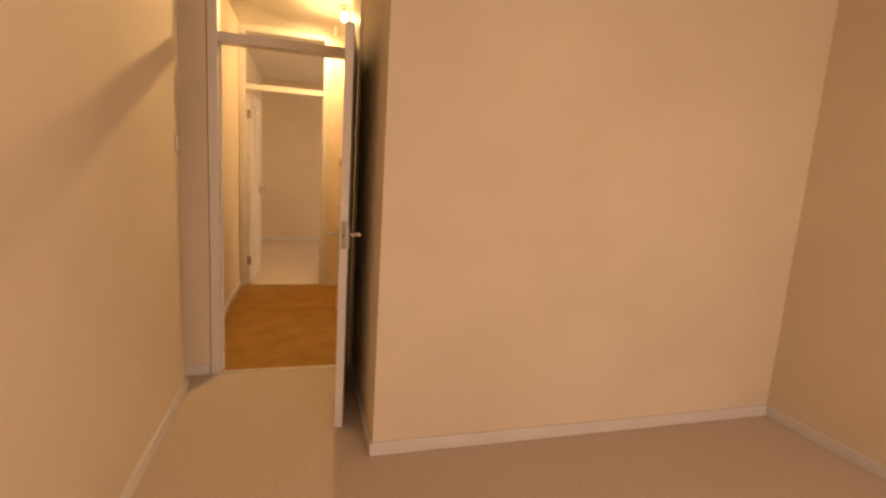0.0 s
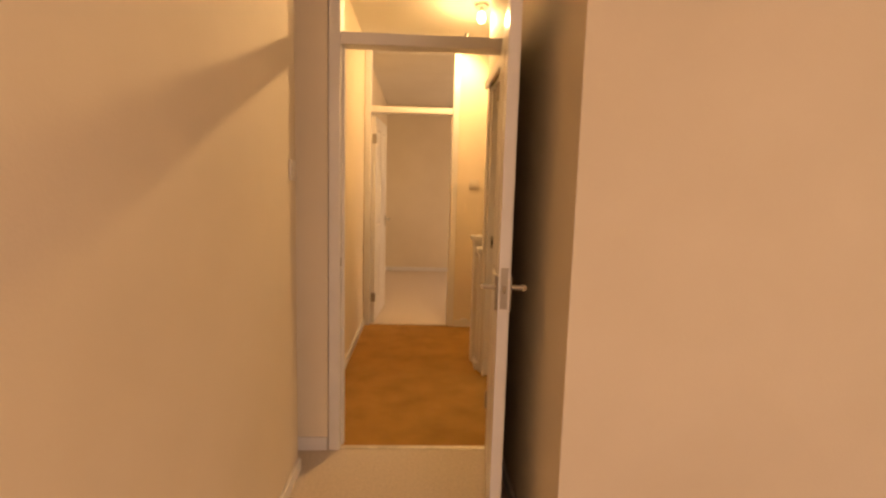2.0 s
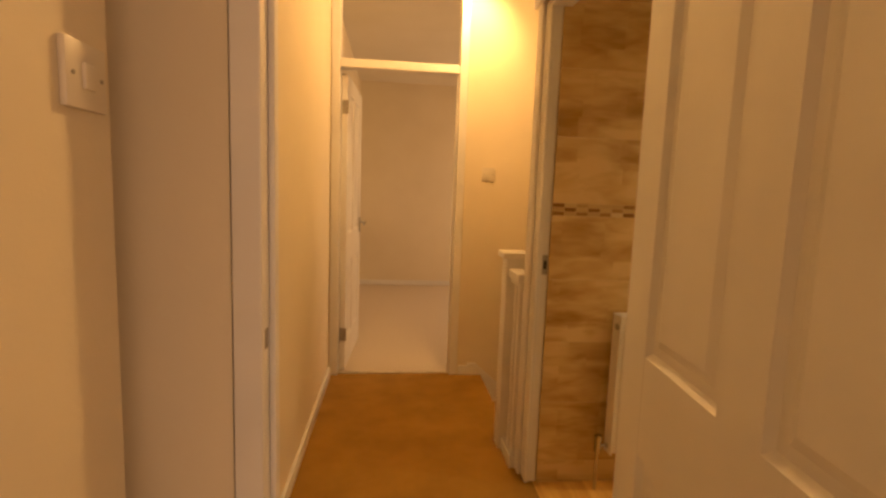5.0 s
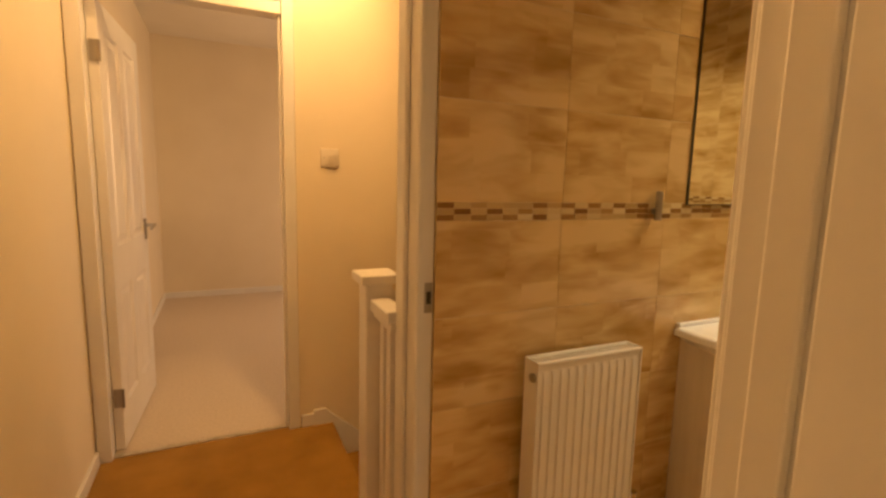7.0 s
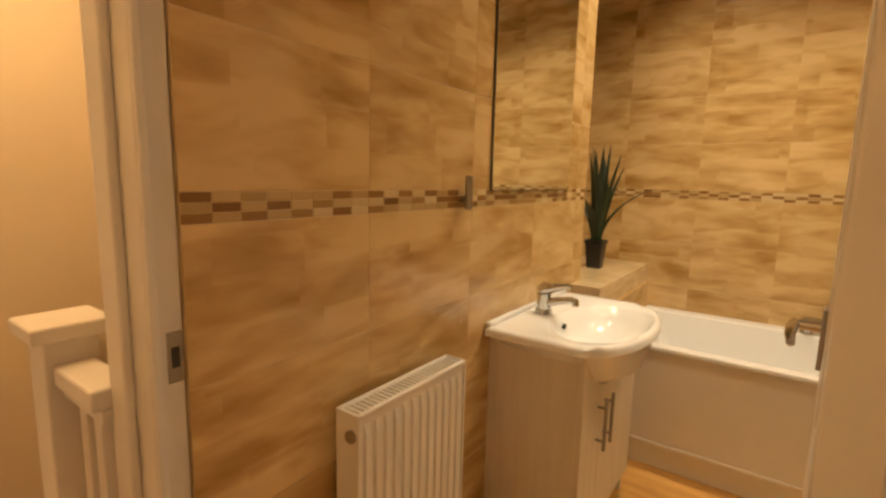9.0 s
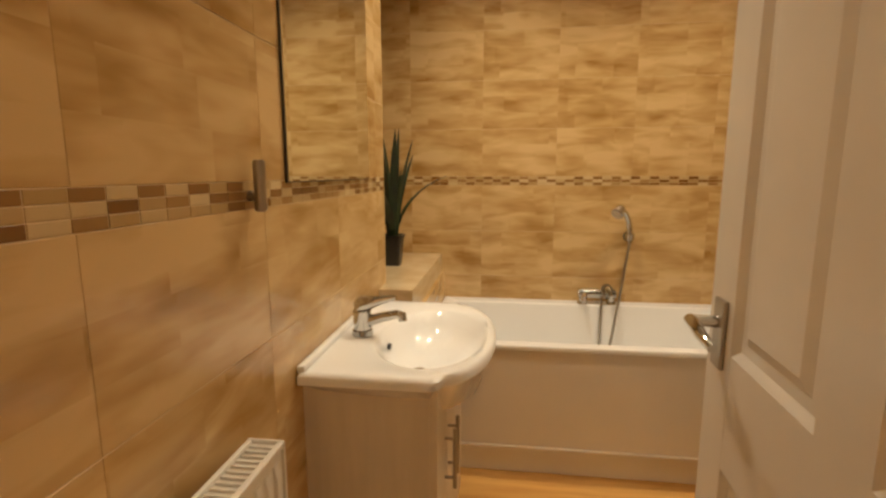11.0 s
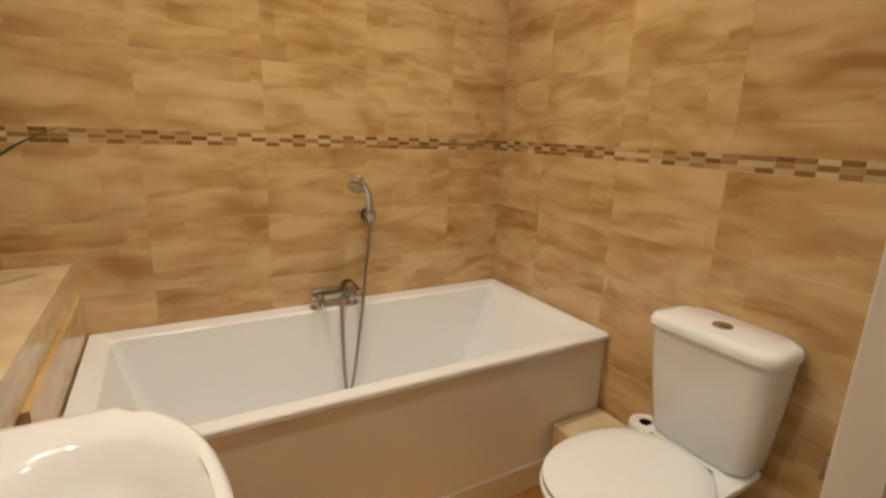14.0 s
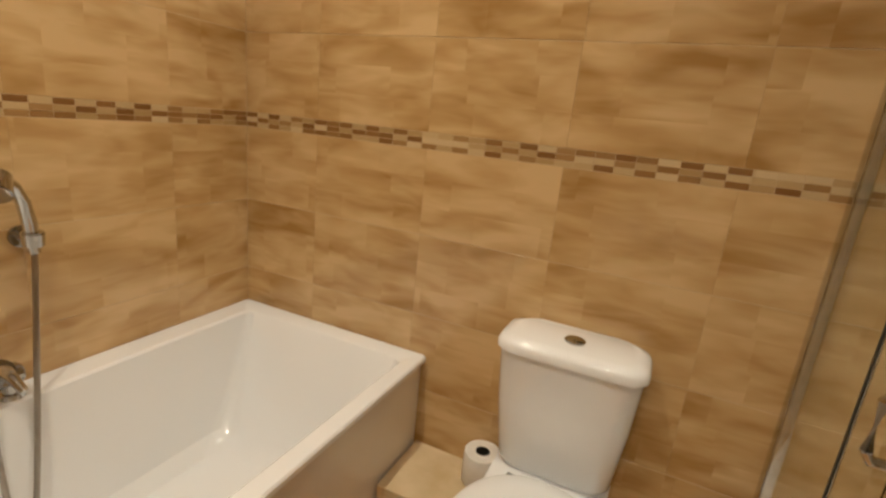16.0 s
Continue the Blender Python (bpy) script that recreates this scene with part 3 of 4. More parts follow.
# ---- basin and vanity ----
unit = empty("vanity_unit", label="cream vanity cabinet under the basin", category="cabinet")
UX0, UX1, UY0 = 2.71, 3.33, 5.415
own = box(UX0, UX0 + 0.018, UY0 + 0.018, TA, 0.0, 0.765, 0.0015)
own = box(UX1 - 0.018, UX1, UY0 + 0.018, TA, 0.0, 0.765, 0.0015, own)
own = box(UX0 + 0.018, UX1 - 0.018, UY0 + 0.03, TA, 0.08, 0.098, bm=own)
part("carcass", own, UNIT, unit)
part("plinth", box(UX0 + 0.018, UX1 - 0.018, UY0 + 0.05, UY0 + 0.065, 0, 0.08), UNIT, unit)


def vanity_door(x0, x1, side, handle):
    """Door whose top inner corner is cut to a curve under the bowl."""
    pts = [(x0, 0.10), (x1, 0.10)]
    cx = (UX0 + UX1) / 2
    xs = [x0 + (x1 - x0) * k / 14 for k in range(15)]
    top = [(x, 0.765 - 0.17 * math.sqrt(max(0.0, 1 - ((x - cx) / 0.25) ** 2)) if abs(x - cx) < 0.25 else 0.765) for x in xs]
    outline = pts + top[::-1]
    own = bmesh.new()
    a = [own.verts.new((x, UY0, z)) for x, z in outline]
    b = [own.verts.new((x, UY0 + 0.018, z)) for x, z in outline]
    own.faces.new(a)
    own.faces.new(b[::-1])
    k = len(outline)
    for i in range(k):
        own.faces.new((a[i], b[i], b[(i + 1) % k], a[(i + 1) % k]))
    bmesh.ops.recalc_face_normals(own, faces=own.faces[:])
    d = part("cabinet_door", own, UNIT, unit)
    own = rod((handle, UY0 - 0.028, 0.41), (handle, UY0 - 0.028, 0.585), 0.006)
    for z in (0.44, 0.555):
        own = rod((handle, UY0 - 0.028, z), (handle, UY0, z), 0.0045, bm=own)
    part("handle", own, SATIN, d, "brushed steel bar handle", 40)


MIDX = (UX0 + UX1) / 2
vanity_door(UX0 + 0.001, 2.895 - 0.0015, -1, 2.86)
vanity_door(2.895 + 0.0015, UX1 - 0.001, 1, 2.93)

SX, SZ = 3.005, 0.805


def basin_edge(x, y, grow):
    """True inside the D-shaped plan of the basin, seen from the wall."""
    return abs(x) <= 0.338 + grow and y <= 0.0 and y >= -(0.335 + grow + 0.125 * math.sqrt(max(0.0, 1 - (x / 0.30) ** 2)))


def basin_loop(z, grow=0.0, shrink=1.0, n=96):
    out = []
    for k in range(n):
        a = math.tau * k / n
        lo, hi = 0.0, 0.8
        for _ in range(24):
            mid = (lo + hi) / 2
            if basin_edge(mid * math.cos(a), -0.2 + mid * math.sin(a), grow):
                lo = mid
            else:
                hi = mid
        out.append((SX + shrink * lo * math.cos(a), TA - 0.2 + shrink * lo * math.sin(a) - 0.001, z))
    return out


def bowl_loop(z, rx, ry, n=96, cy=-0.275, dx=0.0):
    out = []
    for k in range(n):
        a = math.tau * k / n
        out.append((SX + dx + rx * math.cos(a), TA + cy + ry * math.sin(a), z))
    return out


sink = empty("basin", label="glossy white ceramic basin with a bowed front", category="basin")
own = loft([bowl_loop(SZ - 0.20, 0.13, 0.09, cy=-0.25), bowl_loop(SZ - 0.14, 0.22, 0.155, cy=-0.265), basin_loop(SZ - 0.035, -0.012), basin_loop(SZ - 0.028, 0.0), basin_loop(SZ - 0.008, 0.0), basin_loop(SZ, -0.008),
            basin_loop(SZ + 0.001, -0.022), bowl_loop(SZ - 0.006, 0.262, 0.168), bowl_loop(SZ - 0.012, 0.245, 0.155), bowl_loop(SZ - 0.05, 0.225, 0.138), bowl_loop(SZ - 0.09, 0.175, 0.105, cy=-0.262, dx=-0.012), bowl_loop(SZ - 0.115, 0.10, 0.062, cy=-0.248, dx=-0.028), bowl_loop(SZ - 0.122, 0.025, 0.025, cy=-0.240, dx=-0.036)])
part("bowl", own, CERAMIC, sink, smooth=50)
part("upstand", box(SX - 0.33, SX + 0.33, TA - 0.022, TA - 0.001, SZ - 0.004, SZ + 0.016, 0.006), CERAMIC, sink, smooth=40)
own = rod((SX - 0.036, TA - 0.240, SZ - 0.124), (SX - 0.036, TA - 0.240, SZ - 0.116), 0.032, n=28, cap_bevel=0.002)
own = rod((SX - 0.036, TA - 0.240, SZ - 0.117), (SX - 0.036, TA - 0.240, SZ - 0.106), 0.023, n=28, bm=own, cap_bevel=0.002)
part("plug", own, CHROME, sink, "chrome pop-up waste plug", 40)
part("overflow", rod((SX, TA - 0.139, SZ - 0.05), (SX, TA - 0.150, SZ - 0.052), 0.010, n=18), DARK, sink, "dark overflow hole")

tap = empty("basin_tap", label="polished chrome single-lever basin mixer tap", category="tap")
ty = TA - 0.075
own = rod((SX - 0.038, ty, SZ), (SX - 0.038, ty, SZ + 0.012), 0.031, 0.029, n=28)
own = rod((SX - 0.038, ty, SZ + 0.012), (SX - 0.038, ty, SZ + 0.072), 0.025, 0.027, n=28, bm=own, cap_bevel=0.003)
part("tap_body", own, CHROME, tap, smooth=40)
own = tube([(SX - 0.038, ty - 0.01, SZ + 0.035), (SX - 0.038, ty - 0.06, SZ + 0.052), (SX - 0.038, ty - 0.105, SZ + 0.062), (SX - 0.038, ty - 0.118, SZ + 0.058), (SX - 0.038, ty - 0.12, SZ + 0.043)], [0.018, 0.0145, 0.0125, 0.014, 0.013])
part("spout", own, CHROME, tap, smooth=40)
own = tube([(SX - 0.038, ty + 0.012, SZ + 0.078), (SX - 0.038, ty - 0.005, SZ + 0.09), (SX - 0.038, ty - 0.05, SZ + 0.100), (SX - 0.038, ty - 0.10, SZ + 0.112)], [0.022, 0.026, 0.014, 0.007])
part("tap_lever", own, CHROME, tap, smooth=40)

# ---- ledge and plant ----
tagged(part("pipe_ledge", box(3.44, TX - 0.001, 5.612, AY, 0.715, 0.822, 0.003), LEDGE), label="tiled stone-look ledge at the end of the bath", category="ledge", kind="structure")
tagged(part("ledge_support", box(3.557, TX - 0.001, 5.598, AY, 0.0, 0.715), TILE), label="tiled boxing under the ledge", category="boxing", kind="structure")

plant = empty("potted_plant", label="dark green spiky-leaved plant in a black pot", category="plant")
PX, PY, PZ = 3.94, 5.805, 0.822
own = loft([rounded(PX - r, PX + r, PY - r, PY + r, 0.012, z, 3) for r, z in ((0.036, PZ), (0.048, PZ + 0.135), (0.052, PZ + 0.135), (0.052, PZ + 0.150), (0.045, PZ + 0.150), (0.043, PZ + 0.135))])
part("pot", own, POT, plant)
rng = random.Random(5)
leaves = [(-20, 0.52, 0.05), (35, 0.50, 0.10), (100, 0.42, 0.16), (150, 0.47, 0.06), (200, 0.50, 0.14), (250, 0.46, 0.10), (304, 0.43, 0.275), (262, 0.44, 0.08), (330, 0.40, 0.14), (60, 0.36, 0.22), (180, 0.34, 0.24), (235, 0.33, 0.05), (10, 0.45, 0.12), (120, 0.5, 0.03)]
for az, length, bend in leaves:
    own = bmesh.new()
    d = Vector((math.cos(radians(az)), math.sin(radians(az)), 0))
    s = Vector((-d.y, d.x, 0))
    rows = []
    for k in range(9):
        u = k / 8
        lift = length * (u - 0.35 * bend / 0.3 * u * u) if bend > 0.2 else length * u
        c = Vector((PX, PY, PZ + 0.14)) + d * (0.018 + bend * u ** 1.7) + Vector((0, 0, lift))
        w = 0.025 * (1 - u) ** 0.6 * (0.6 + 1.1 * u if u < 0.4 else 1.04) + 0.0008
        rows.append([own.verts.new(c - s * w + d * 0.002), own.verts.new(c - d * w * 0.5 - Vector((0, 0, 0.002))), own.verts.new(c + s * w + d * 0.002), own.verts.new(c + d * w * 0.2)])
    for u, v in zip(rows, rows[1:]):
        for k in range(4):
            own.faces.new((u[k], u[(k + 1) % 4], v[(k + 1) % 4], v[k]))
    own.faces.new(rows[-1])
    own.faces.new(rows[0][::-1])
    bmesh.ops.recalc_face_normals(own, faces=own.faces[:])
    part("leaf_blade", own, LEAF, plant, smooth=50)

# ---- bath ----
bath = empty("bathtub", label="white acrylic bathtub along the tiled wall", category="bathtub")
X0, X1, Y0, Y1, BZ = 3.555, TX - 0.001, TB + 0.001, 5.595, 0.574
specs = [(X0 + 0.004, X1, Y0, Y1, 0.012, BZ - 0.022), (X0, X1, Y0, Y1, 0.012, BZ - 0.018), (X0, X1, Y0, Y1, 0.012, BZ - 0.005), (X0 + 0.004, X1 - 0.002, Y0 + 0.002, Y1 - 0.003, 0.012, BZ),
         (X0 + 0.048, X1 - 0.075, Y0 + 0.060, Y1 - 0.06, 0.025, BZ), (X0 + 0.055, X1 - 0.082, Y0 + 0.068, Y1 - 0.068, 0.025, BZ - 0.006), (X0 + 0.075, X1 - 0.10, Y0 + 0.135, Y1 - 0.115, 0.045, BZ - 0.20),
         (X0 + 0.10, X1 - 0.125, Y0 + 0.215, Y1 - 0.165, 0.07, BZ - 0.36), (X0 + 0.14, X1 - 0.165, Y0 + 0.27, Y1 - 0.22, 0.09, BZ - 0.40)]
own = loft([rounded(*s, n=8) for s in specs], cap_first=False)
part("tub", own, ACRYLIC, bath, smooth=35)
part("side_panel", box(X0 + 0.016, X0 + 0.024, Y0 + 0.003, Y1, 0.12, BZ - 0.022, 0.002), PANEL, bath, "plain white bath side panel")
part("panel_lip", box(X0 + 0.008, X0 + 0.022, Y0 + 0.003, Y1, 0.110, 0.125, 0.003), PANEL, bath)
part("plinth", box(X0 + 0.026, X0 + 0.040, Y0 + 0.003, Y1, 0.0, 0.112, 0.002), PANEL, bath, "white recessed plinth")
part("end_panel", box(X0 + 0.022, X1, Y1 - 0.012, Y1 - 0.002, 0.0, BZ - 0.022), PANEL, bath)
own = rod((3.92, Y0 + 0.62, BZ - 0.402), (3.92, Y0 + 0.62, BZ - 0.396), 0.034, n=28, cap_bevel=0.002)
part("waste", own, CHROME, bath, "chrome bath waste", 40)

mix = empty("bath_shower_mixer", label="chrome bath shower mixer on the tub rim", category="tap")
MX, MY = 4.255, 4.768
for y in (MY - 0.075, MY + 0.075):
    own = rod((MX, y, BZ), (MX, y, BZ + 0.012), 0.027, 0.024, n=24, cap_bevel=0.002)
    own = rod((MX, y, BZ + 0.01), (MX, y, BZ + 0.045), 0.017, n=20, bm=own)
    part("pillar", own, CHROME, mix, smooth=40)
part("mixer_body", rod((MX, MY - 0.098, BZ + 0.055), (MX, MY + 0.098, BZ + 0.055), 0.026, n=28, cap_bevel=0.006), CHROME, mix, smooth=40)
own = tube([(MX, MY + 0.06, BZ + 0.05), (MX - 0.035, MY + 0.07, BZ + 0.050), (MX - 0.065, MY + 0.075, BZ + 0.042), (MX - 0.080, MY + 0.075, BZ + 0.026)], [0.018, 0.017, 0.016, 0.015])
part("spout", own, CHROME, mix, smooth=40)
own = rod((MX + 0.012, MY - 0.045, BZ + 0.055), (MX - 0.040, MY - 0.045, BZ + 0.088), 0.036, 0.031, n=28, cap_bevel=0.006)
part("mixer_cartridge", own, CHROME, mix, smooth=40)
own = tube([(MX - 0.036, MY - 0.045, BZ + 0.086), (MX - 0.060, MY - 0.045, BZ + 0.096), (MX - 0.085, MY - 0.047, BZ + 0.088), (MX - 0.118, MY - 0.050, BZ + 0.066)], [0.017, 0.015, 0.012, 0.008])
part("mixer_lever", own, CHROME, mix, smooth=40)

hs = empty("shower_handset", label="chrome hand shower on a wall bracket with hose", category="shower head")
HX, HY, HZ = TX, 4.615, 0.935
own = rod((HX, HY, HZ), (HX - 0.012, HY, HZ), 0.026, n=24, cap_bevel=0.003)
own = rod((HX - 0.01, HY, HZ), (HX - 0.055, HY, HZ + 0.006), 0.012, bm=own)
own = rod((HX - 0.055, HY, HZ - 0.014), (HX - 0.058, HY, HZ + 0.020), 0.021, 0.023, n=24, bm=own, cap_bevel=0.003)
part("bracket", own, CHROME, hs, smooth=40)
own = tube([(HX - 0.056, HY + 0.0, HZ - 0.03), (HX - 0.058, HY + 0.004, HZ + 0.04), (HX - 0.064, HY + 0.014, HZ + 0.09), (HX - 0.08, HY + 0.035, HZ + 0.128), (HX - 0.095, HY + 0.06, HZ + 0.145)], [0.012, 0.015, 0.014, 0.014, 0.018])
part("grip", own, CHROME, hs, smooth=40)
own = rod((HX - 0.085, HY + 0.055, HZ + 0.158), (HX - 0.115, HY + 0.085, HZ + 0.122), 0.020, 0.034, n=28, cap_bevel=0.004)
part("spray_head", own, CHROME, hs, smooth=40)
path = []
for k in range(33):
    u = k / 32
    a = Vector((HX - 0.056, HY, HZ - 0.03))
    c = Vector((HX - 0.18, HY + 0.13, 0.06))
    d = Vector((MX - 0.14, MY + 0.01, 0.03))
    e = Vector((MX - 0.025, MY - 0.02, BZ + 0.04))
    path.append((1 - u) ** 3 * a + 3 * u * (1 - u) ** 2 * c + 3 * u * u * (1 - u) * d + u ** 3 * e)
part("hose", tube(path, 0.0065, 10), SATIN, hs, "flexible metal shower hose", 40)

# ---- toilet ----
wc = empty("toilet", label="white close-coupled toilet with the lid closed", category="toilet")
CX = 3.115
cist = []
for z, w, d in ((0.405, 0.135, 0.13), (0.43, 0.148, 0.145), (0.60, 0.165, 0.163), (0.752, 0.174, 0.172)):
    cist.append(rounded(CX - w, CX + w, TB + 0.002, TB + d, 0.045, z, 6))
part("cistern", loft(cist), CERAMIC, wc, smooth=50)
own = loft([rounded(CX - w, CX + w, TB + 0.002, TB + d, 0.055, z, 8) for w, d, z in ((0.178, 0.178, 0.752), (0.183, 0.185, 0.756), (0.183, 0.185, 0.772), (0.176, 0.178, 0.784), (0.15, 0.155, 0.790))])
part("cistern_lid", own, CERAMIC, wc, smooth=50)
own = rod((CX, TB + 0.095, 0.788), (CX, TB + 0.095, 0.796), 0.026, n=28, cap_bevel=0.002)
own = rod((CX - 0.008, TB + 0.095, 0.796), (CX - 0.008, TB + 0.095, 0.799), 0.012, n=20, bm=own)
part("flush_button", own, CHROME, wc, "chrome dual flush button", 40)
bowl = []
for z, cy, rx, ry, p in ((0.0, 4.27, 0.105, 0.20, 3), (0.06, 4.27, 0.10, 0.19, 3), (0.18, 4.29, 0.12, 0.20, 2.6), (0.30, 4.335, 0.165, 0.225, 2.3), (0.385, 4.345, 0.180, 0.235, 2.2), (0.40, 4.345, 0.180, 0.235, 2.2)):
    bowl.append(oval(CX, cy, rx, ry, z, 48, p))
part("pan", loft(bowl), CERAMIC, wc, smooth=50)
part("pan_neck", loft([rounded(CX - w, CX + w, TB + 0.03, 4.20, 0.03, z, 5) for w, z in ((0.09, 0.0), (0.10, 0.30), (0.15, 0.395), (0.15, 0.405))]), CERAMIC, wc, smooth=50)
part("seat", loft([oval(CX, 4.355, 0.186 - i, 0.232 - i, z, 48, 2.2) for i, z in ((0.004, 0.402), (0, 0.406), (0, 0.416), (0.004, 0.420))]), ACRYLIC, wc, smooth=50)
part("seat_lid", loft([oval(CX, 4.352, 0.184 - i, 0.230 - i, z, 48, 2.2) for i, z in ((0.003, 0.422), (0, 0.426), (0.001, 0.436), (0.012, 0.443), (0.05, 0.446))]), ACRYLIC, wc, smooth=50)
for x in (CX - 0.075, CX + 0.075):
    part("seat_hinge", rod((x - 0.02, 4.137, 0.422), (x + 0.02, 4.137, 0.422), 0.011, n=16), CHROME, wc, smooth=40)

tagged(part("pipe_boxing", box(3.25, 3.566, TB + 0.001, 4.18, 0.0, 0.264, 0.003), LEDGE), label="low tiled pipe boxing between bath and toilet", category="boxing", kind="structure")
roll = empty("toilet_roll", label="white toilet paper roll beside the cistern", category="toilet roll")
RC = Vector((3.318, TB + 0.062, 0.264))
own = bmesh.new()
n = 32
loops = []
for r, z in ((0.021, 0.0), (0.052, 0.0), (0.054, 0.003), (0.054, 0.097), (0.052, 0.10), (0.021, 0.10), (0.021, 0.0)):
    loops.append([(RC.x + r * math.cos(k * math.tau / n), RC.y + r * math.sin(k * math.tau / n), RC.z + z) for k in range(n)])
own.free()
part("paper", loft(loops, False, False), PAPER, roll, smooth=50)
part("core", loft([[(RC.x + 0.0205 * math.cos(k * math.tau / n), RC.y + 0.0205 * math.sin(k * math.tau / n), RC.z + z) for k in range(n)] for z in (0.001, 0.099)], False, False), DARK, roll)

# ---- shower enclosure ----
sh = empty("shower_enclosure", label="chrome-framed clear glass shower enclosure", category="shower")
GX = 2.637
part("wall_profile", box(GX - 0.022, GX + 0.010, TB + 0.0005, TB + 0.035, 0.10, 1.90, 0.006), CHROME, sh, "polished chrome wall profile", 40)
part("fixed_pane", box(GX + 0.002, GX + 0.008, TB + 0.03, TB + 0.338, 0.11, 1.89), GLASS, sh)
part("door_seal", box(GX + 0.000, GX + 0.010, TB + 0.338, TB + 0.343, 0.11, 1.89), DARK, sh, "dark rubber door seal")
AC = (2.39, 4.43)


def arc(r, z, a0=0, a1=90, n=14):
    return [(AC[0] + r * math.cos(radians(a0 + (a1 - a0) * k / n)), AC[1] + r * math.sin(radians(a0 + (a1 - a0) * k / n)), z) for k in range(n + 1)]


def curved(r0, r1, z0, z1):
    own = bmesh.new()
    rows = [[own.verts.new(p) for p in arc(r, z)] for r, z in ((r0, z0), (r1, z0), (r1, z1), (r0, z1))]
    n = len(rows[0])
    for k in range(4):
        u, v = rows[k], rows[(k + 1) % 4]
        for i in range(n - 1):
            own.faces.new((u[i], u[i + 1], v[i + 1], v[i]))
    for i in (0, n - 1):
        own.faces.new([row[i] for row in rows])
    bmesh.ops.recalc_face_normals(own, faces=own.faces[:])
    return own


GR = GX - AC[0]
part("glass_door", box(GX + 0.002, GX + 0.008, TB + 0.345, AC[1], 0.11, 1.89), GLASS, sh)
part("curved_glass", curved(GR + 0.002, GR + 0.008, 0.11, 1.89), GLASS, sh, smooth=40)
part("curved_rail", curved(GR - 0.010, GR + 0.018, 1.89, 1.915), CHROME, sh, smooth=40)
own = tube([(GX + 0.008, TB + 0.48, 0.90), (GX + 0.028, TB + 0.48, 0.90), (GX + 0.036, TB + 0.48, 0.912), (GX + 0.036, TB + 0.48, 0.988), (GX + 0.028, TB + 0.48, 1.00), (GX + 0.008, TB + 0.48, 1.00)], 0.008)
part("door_handle", own, CHROME, sh, smooth=40)
part("top_rail", box(GX - 0.010, GX + 0.018, TB + 0.03, AC[1], 1.89, 1.915, 0.003), CHROME, sh)
part("side_glass", box(1.75, AC[0], AC[1] + GR + 0.002, AC[1] + GR + 0.008, 0.11, 1.89), GLASS, sh)


def tray_loop(i, z):
    return [(1.742 + i, TB + 0.001 + i, z), (GX + 0.03 - i, TB + 0.001 + i, z)] + arc(GR + 0.03 - i, z) + [(1.742 + i, AC[1] + GR + 0.03 - i, z)]


part("shower_tray", loft([tray_loop(0, 0.0), tray_loop(0, 0.095), tray_loop(0.004, 0.10), tray_loop(0.05, 0.10), tray_loop(0.065, 0.075)]), ACRYLIC, sh, "low white shower tray")
for o in sh.children:
    if o.data.materials[0] is GLASS:
        o.visible_shadow = False

# ---- bathroom downlights ----
for x, y, power in DOWNLIGHTS:
    dl = empty("downlight", pose(x, y, HB), label="round recessed chrome ceiling downlight, lit", category="downlight", group="bathroom downlights")
    n = 28
    loops = [[(r * math.cos(k * math.tau / n), r * math.sin(k * math.tau / n), z) for k in range(n)] for r, z in ((0.045, -0.001), (0.045, -0.006), (0.030, -0.008), (0.028, -0.001))]
    part("bezel", loft(loops, False, False), CHROME, dl, smooth=40)
    part("lamp_face", rod((0, 0, -0.004), (0, 0, -0.001), 0.0275, n=24), GLOW, dl, "glowing lamp face")

# ---- wall tiles, piece by piece ----
TH = 0.004
meshes = {}


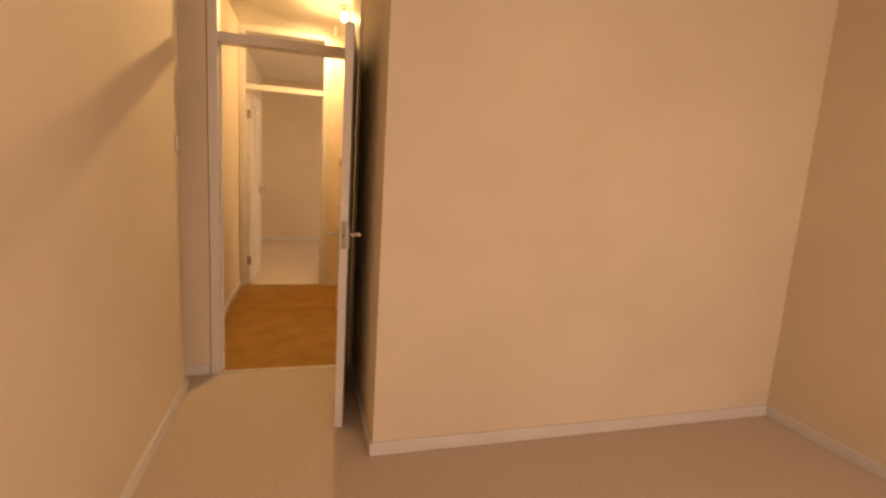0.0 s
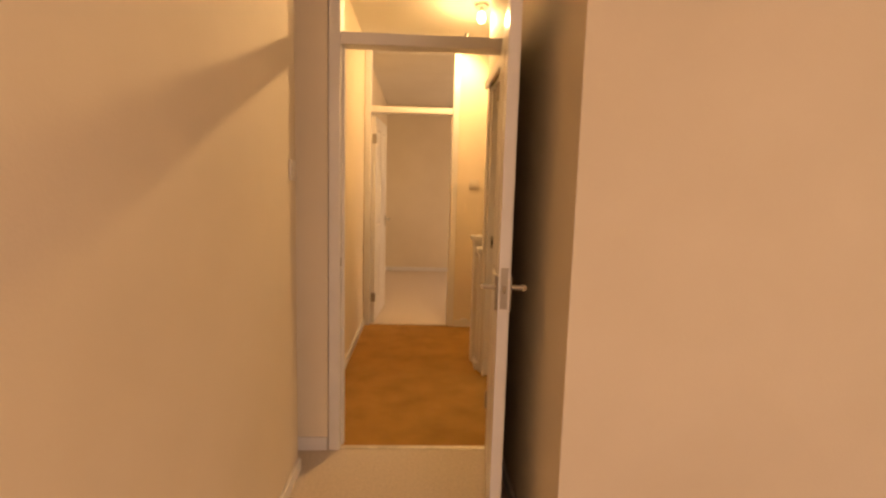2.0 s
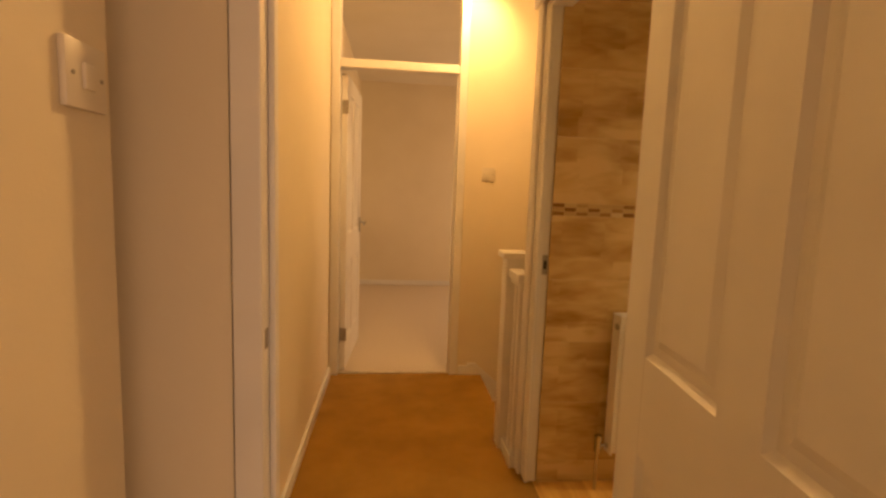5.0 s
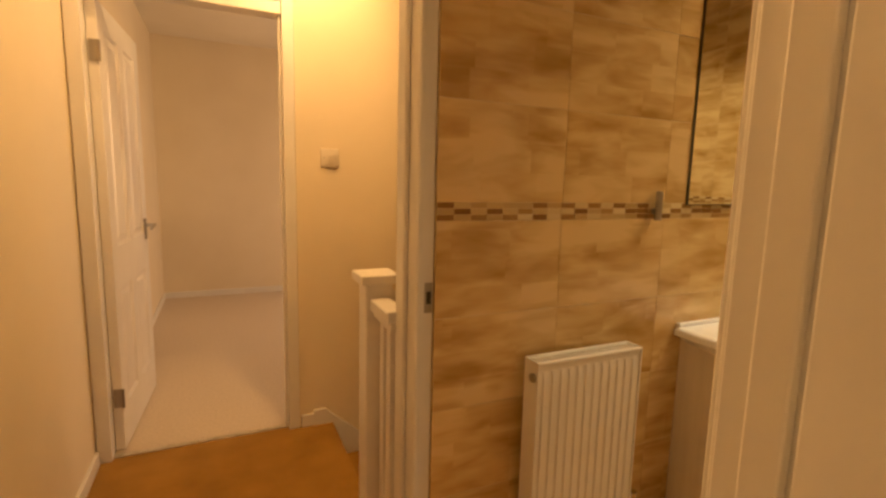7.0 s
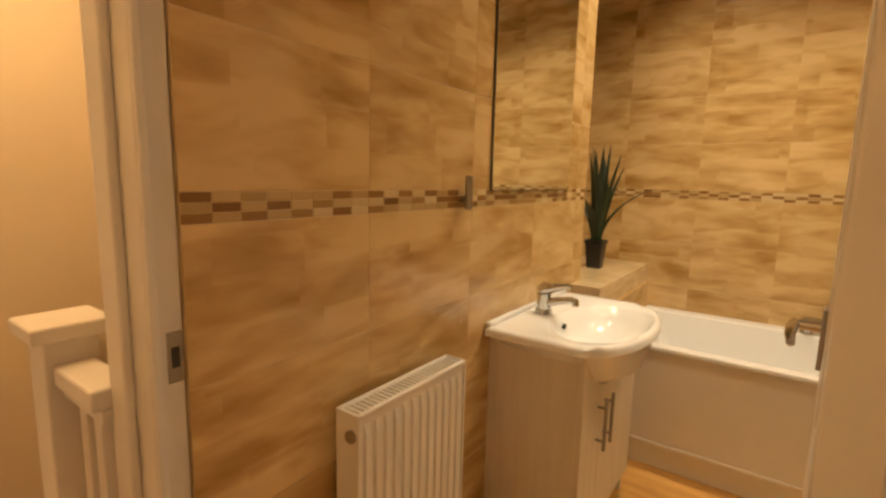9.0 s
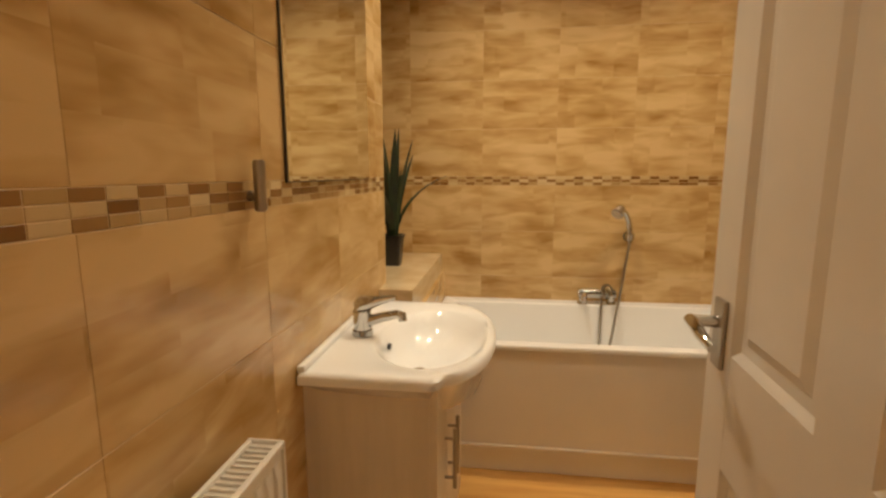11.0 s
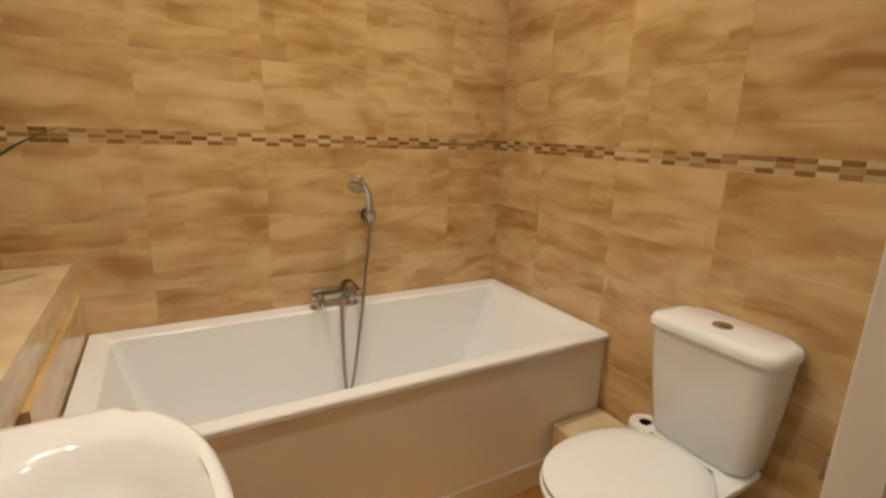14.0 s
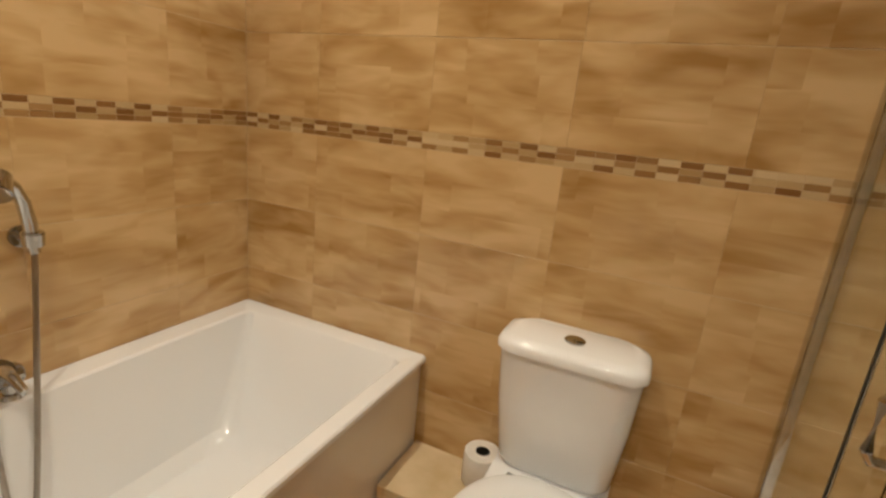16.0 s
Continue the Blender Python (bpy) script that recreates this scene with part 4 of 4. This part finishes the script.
def tile_mesh(w, h, mat, t=TH):
    key = (round(w, 3), round(h, 3), mat.name)
    if key not in meshes:
        e = 0.0006
        own = bmesh.new()
        bot = [own.verts.new((x, t, z)) for x, z in ((0, 0), (w, 0), (w, h), (0, h))]
        rim = [own.verts.new((x, e, z)) for x, z in ((0, 0), (w, 0), (w, h), (0, h))]
        top = [own.verts.new((x, 0, z)) for x, z in ((e, e), (w - e, e), (w - e, h - e), (e, h - e))]
        for u, v in ((bot, rim), (rim, top)):
            for k in range(4):
                own.faces.new((u[k], u[(k + 1) % 4], v[(k + 1) % 4], v[k]))
        own.faces.new(top)
        bmesh.ops.recalc_face_normals(own, faces=own.faces[:])
        me = bpy.data.meshes.new(mat.name + "_piece")
        own.to_mesh(me)
        own.free()
        me.materials.append(mat)
        meshes[key] = me
    return meshes[key]


BAND = 1.226
chance = random.Random(11)
GAP, SIDE = 0.0020, 0.0004


def tile_wall(parent, origin, turn, length, joint, band=0.047, cw=0.048, TW=0.39, TZ=0.25):
    """Tiles along a wall from origin, in the direction that the turn gives; one joint stands at that distance along it."""
    base = pose(origin[0], origin[1], 0, 0, 0, turn)
    b0, b1 = BAND - band / 2, BAND + band / 2
    levels = [(b0 - TZ * (k + 1), b0 - TZ * k) for k in range(6)] + [(b1 + TZ * k, b1 + TZ * (k + 1)) for k in range(6)]
    start = joint % TW - TW
    cols = []
    k = 0
    while start + k * TW < length:
        a, b = max(0, start + k * TW), min(length, start + (k + 1) * TW)
        if b - a > 0.012:
            cols.append((a, b))
        k += 1
    for z0, z1 in levels:
        z0, z1 = max(z0, 0.0), min(z1, HB)
        if z1 - z0 < 0.01:
            continue
        for a, b in cols:
            ob = new("tile", tile_mesh(b - a - SIDE, z1 - z0 - GAP, TILE))
            ob.parent = parent
            ob.matrix_basis = base @ pose(a + SIDE / 2, 0, z0 + GAP / 2)
    ch = band / 3
    for r in range(3):
        x, c = 0.0, 0
        while x < length - 0.005:
            w = min(cw, length - x)
            dark = ((r + c) % 2 == 0) != (chance.random() < 0.16)
            ob = new("mosaic_tile", tile_mesh(w - 0.0012, ch - 0.0012, MOSAIC_DARK if dark else MOSAIC_LIGHT))
            ob.parent = parent
            ob.matrix_basis = base @ pose(x + 0.0006, 0, b0 + r * ch + 0.0006)
            x, c = x + cw, c + 1


tile_wall(wall_basin, (1.717, TA), 0, AEND - 1.717, 2.137 - 1.717, 0.052, 0.052, 0.434, 0.275)
tile_wall(wall_bath, (TX, AY), -90, AY - TB, AY - 5.0)
tile_wall(wall_toilet, (TX, TB), 180, TX - 1.74, TX - 3.62)
tile_wall(wall_niche, (AEND, AY), 0, TX - AEND, 0.3)
tile_wall(wall_shower, (1.74, TB), 90, 0.87, 0.4)
tile_wall(wall_basin, (AEND, TA), 90, AY - TA, 0.4)
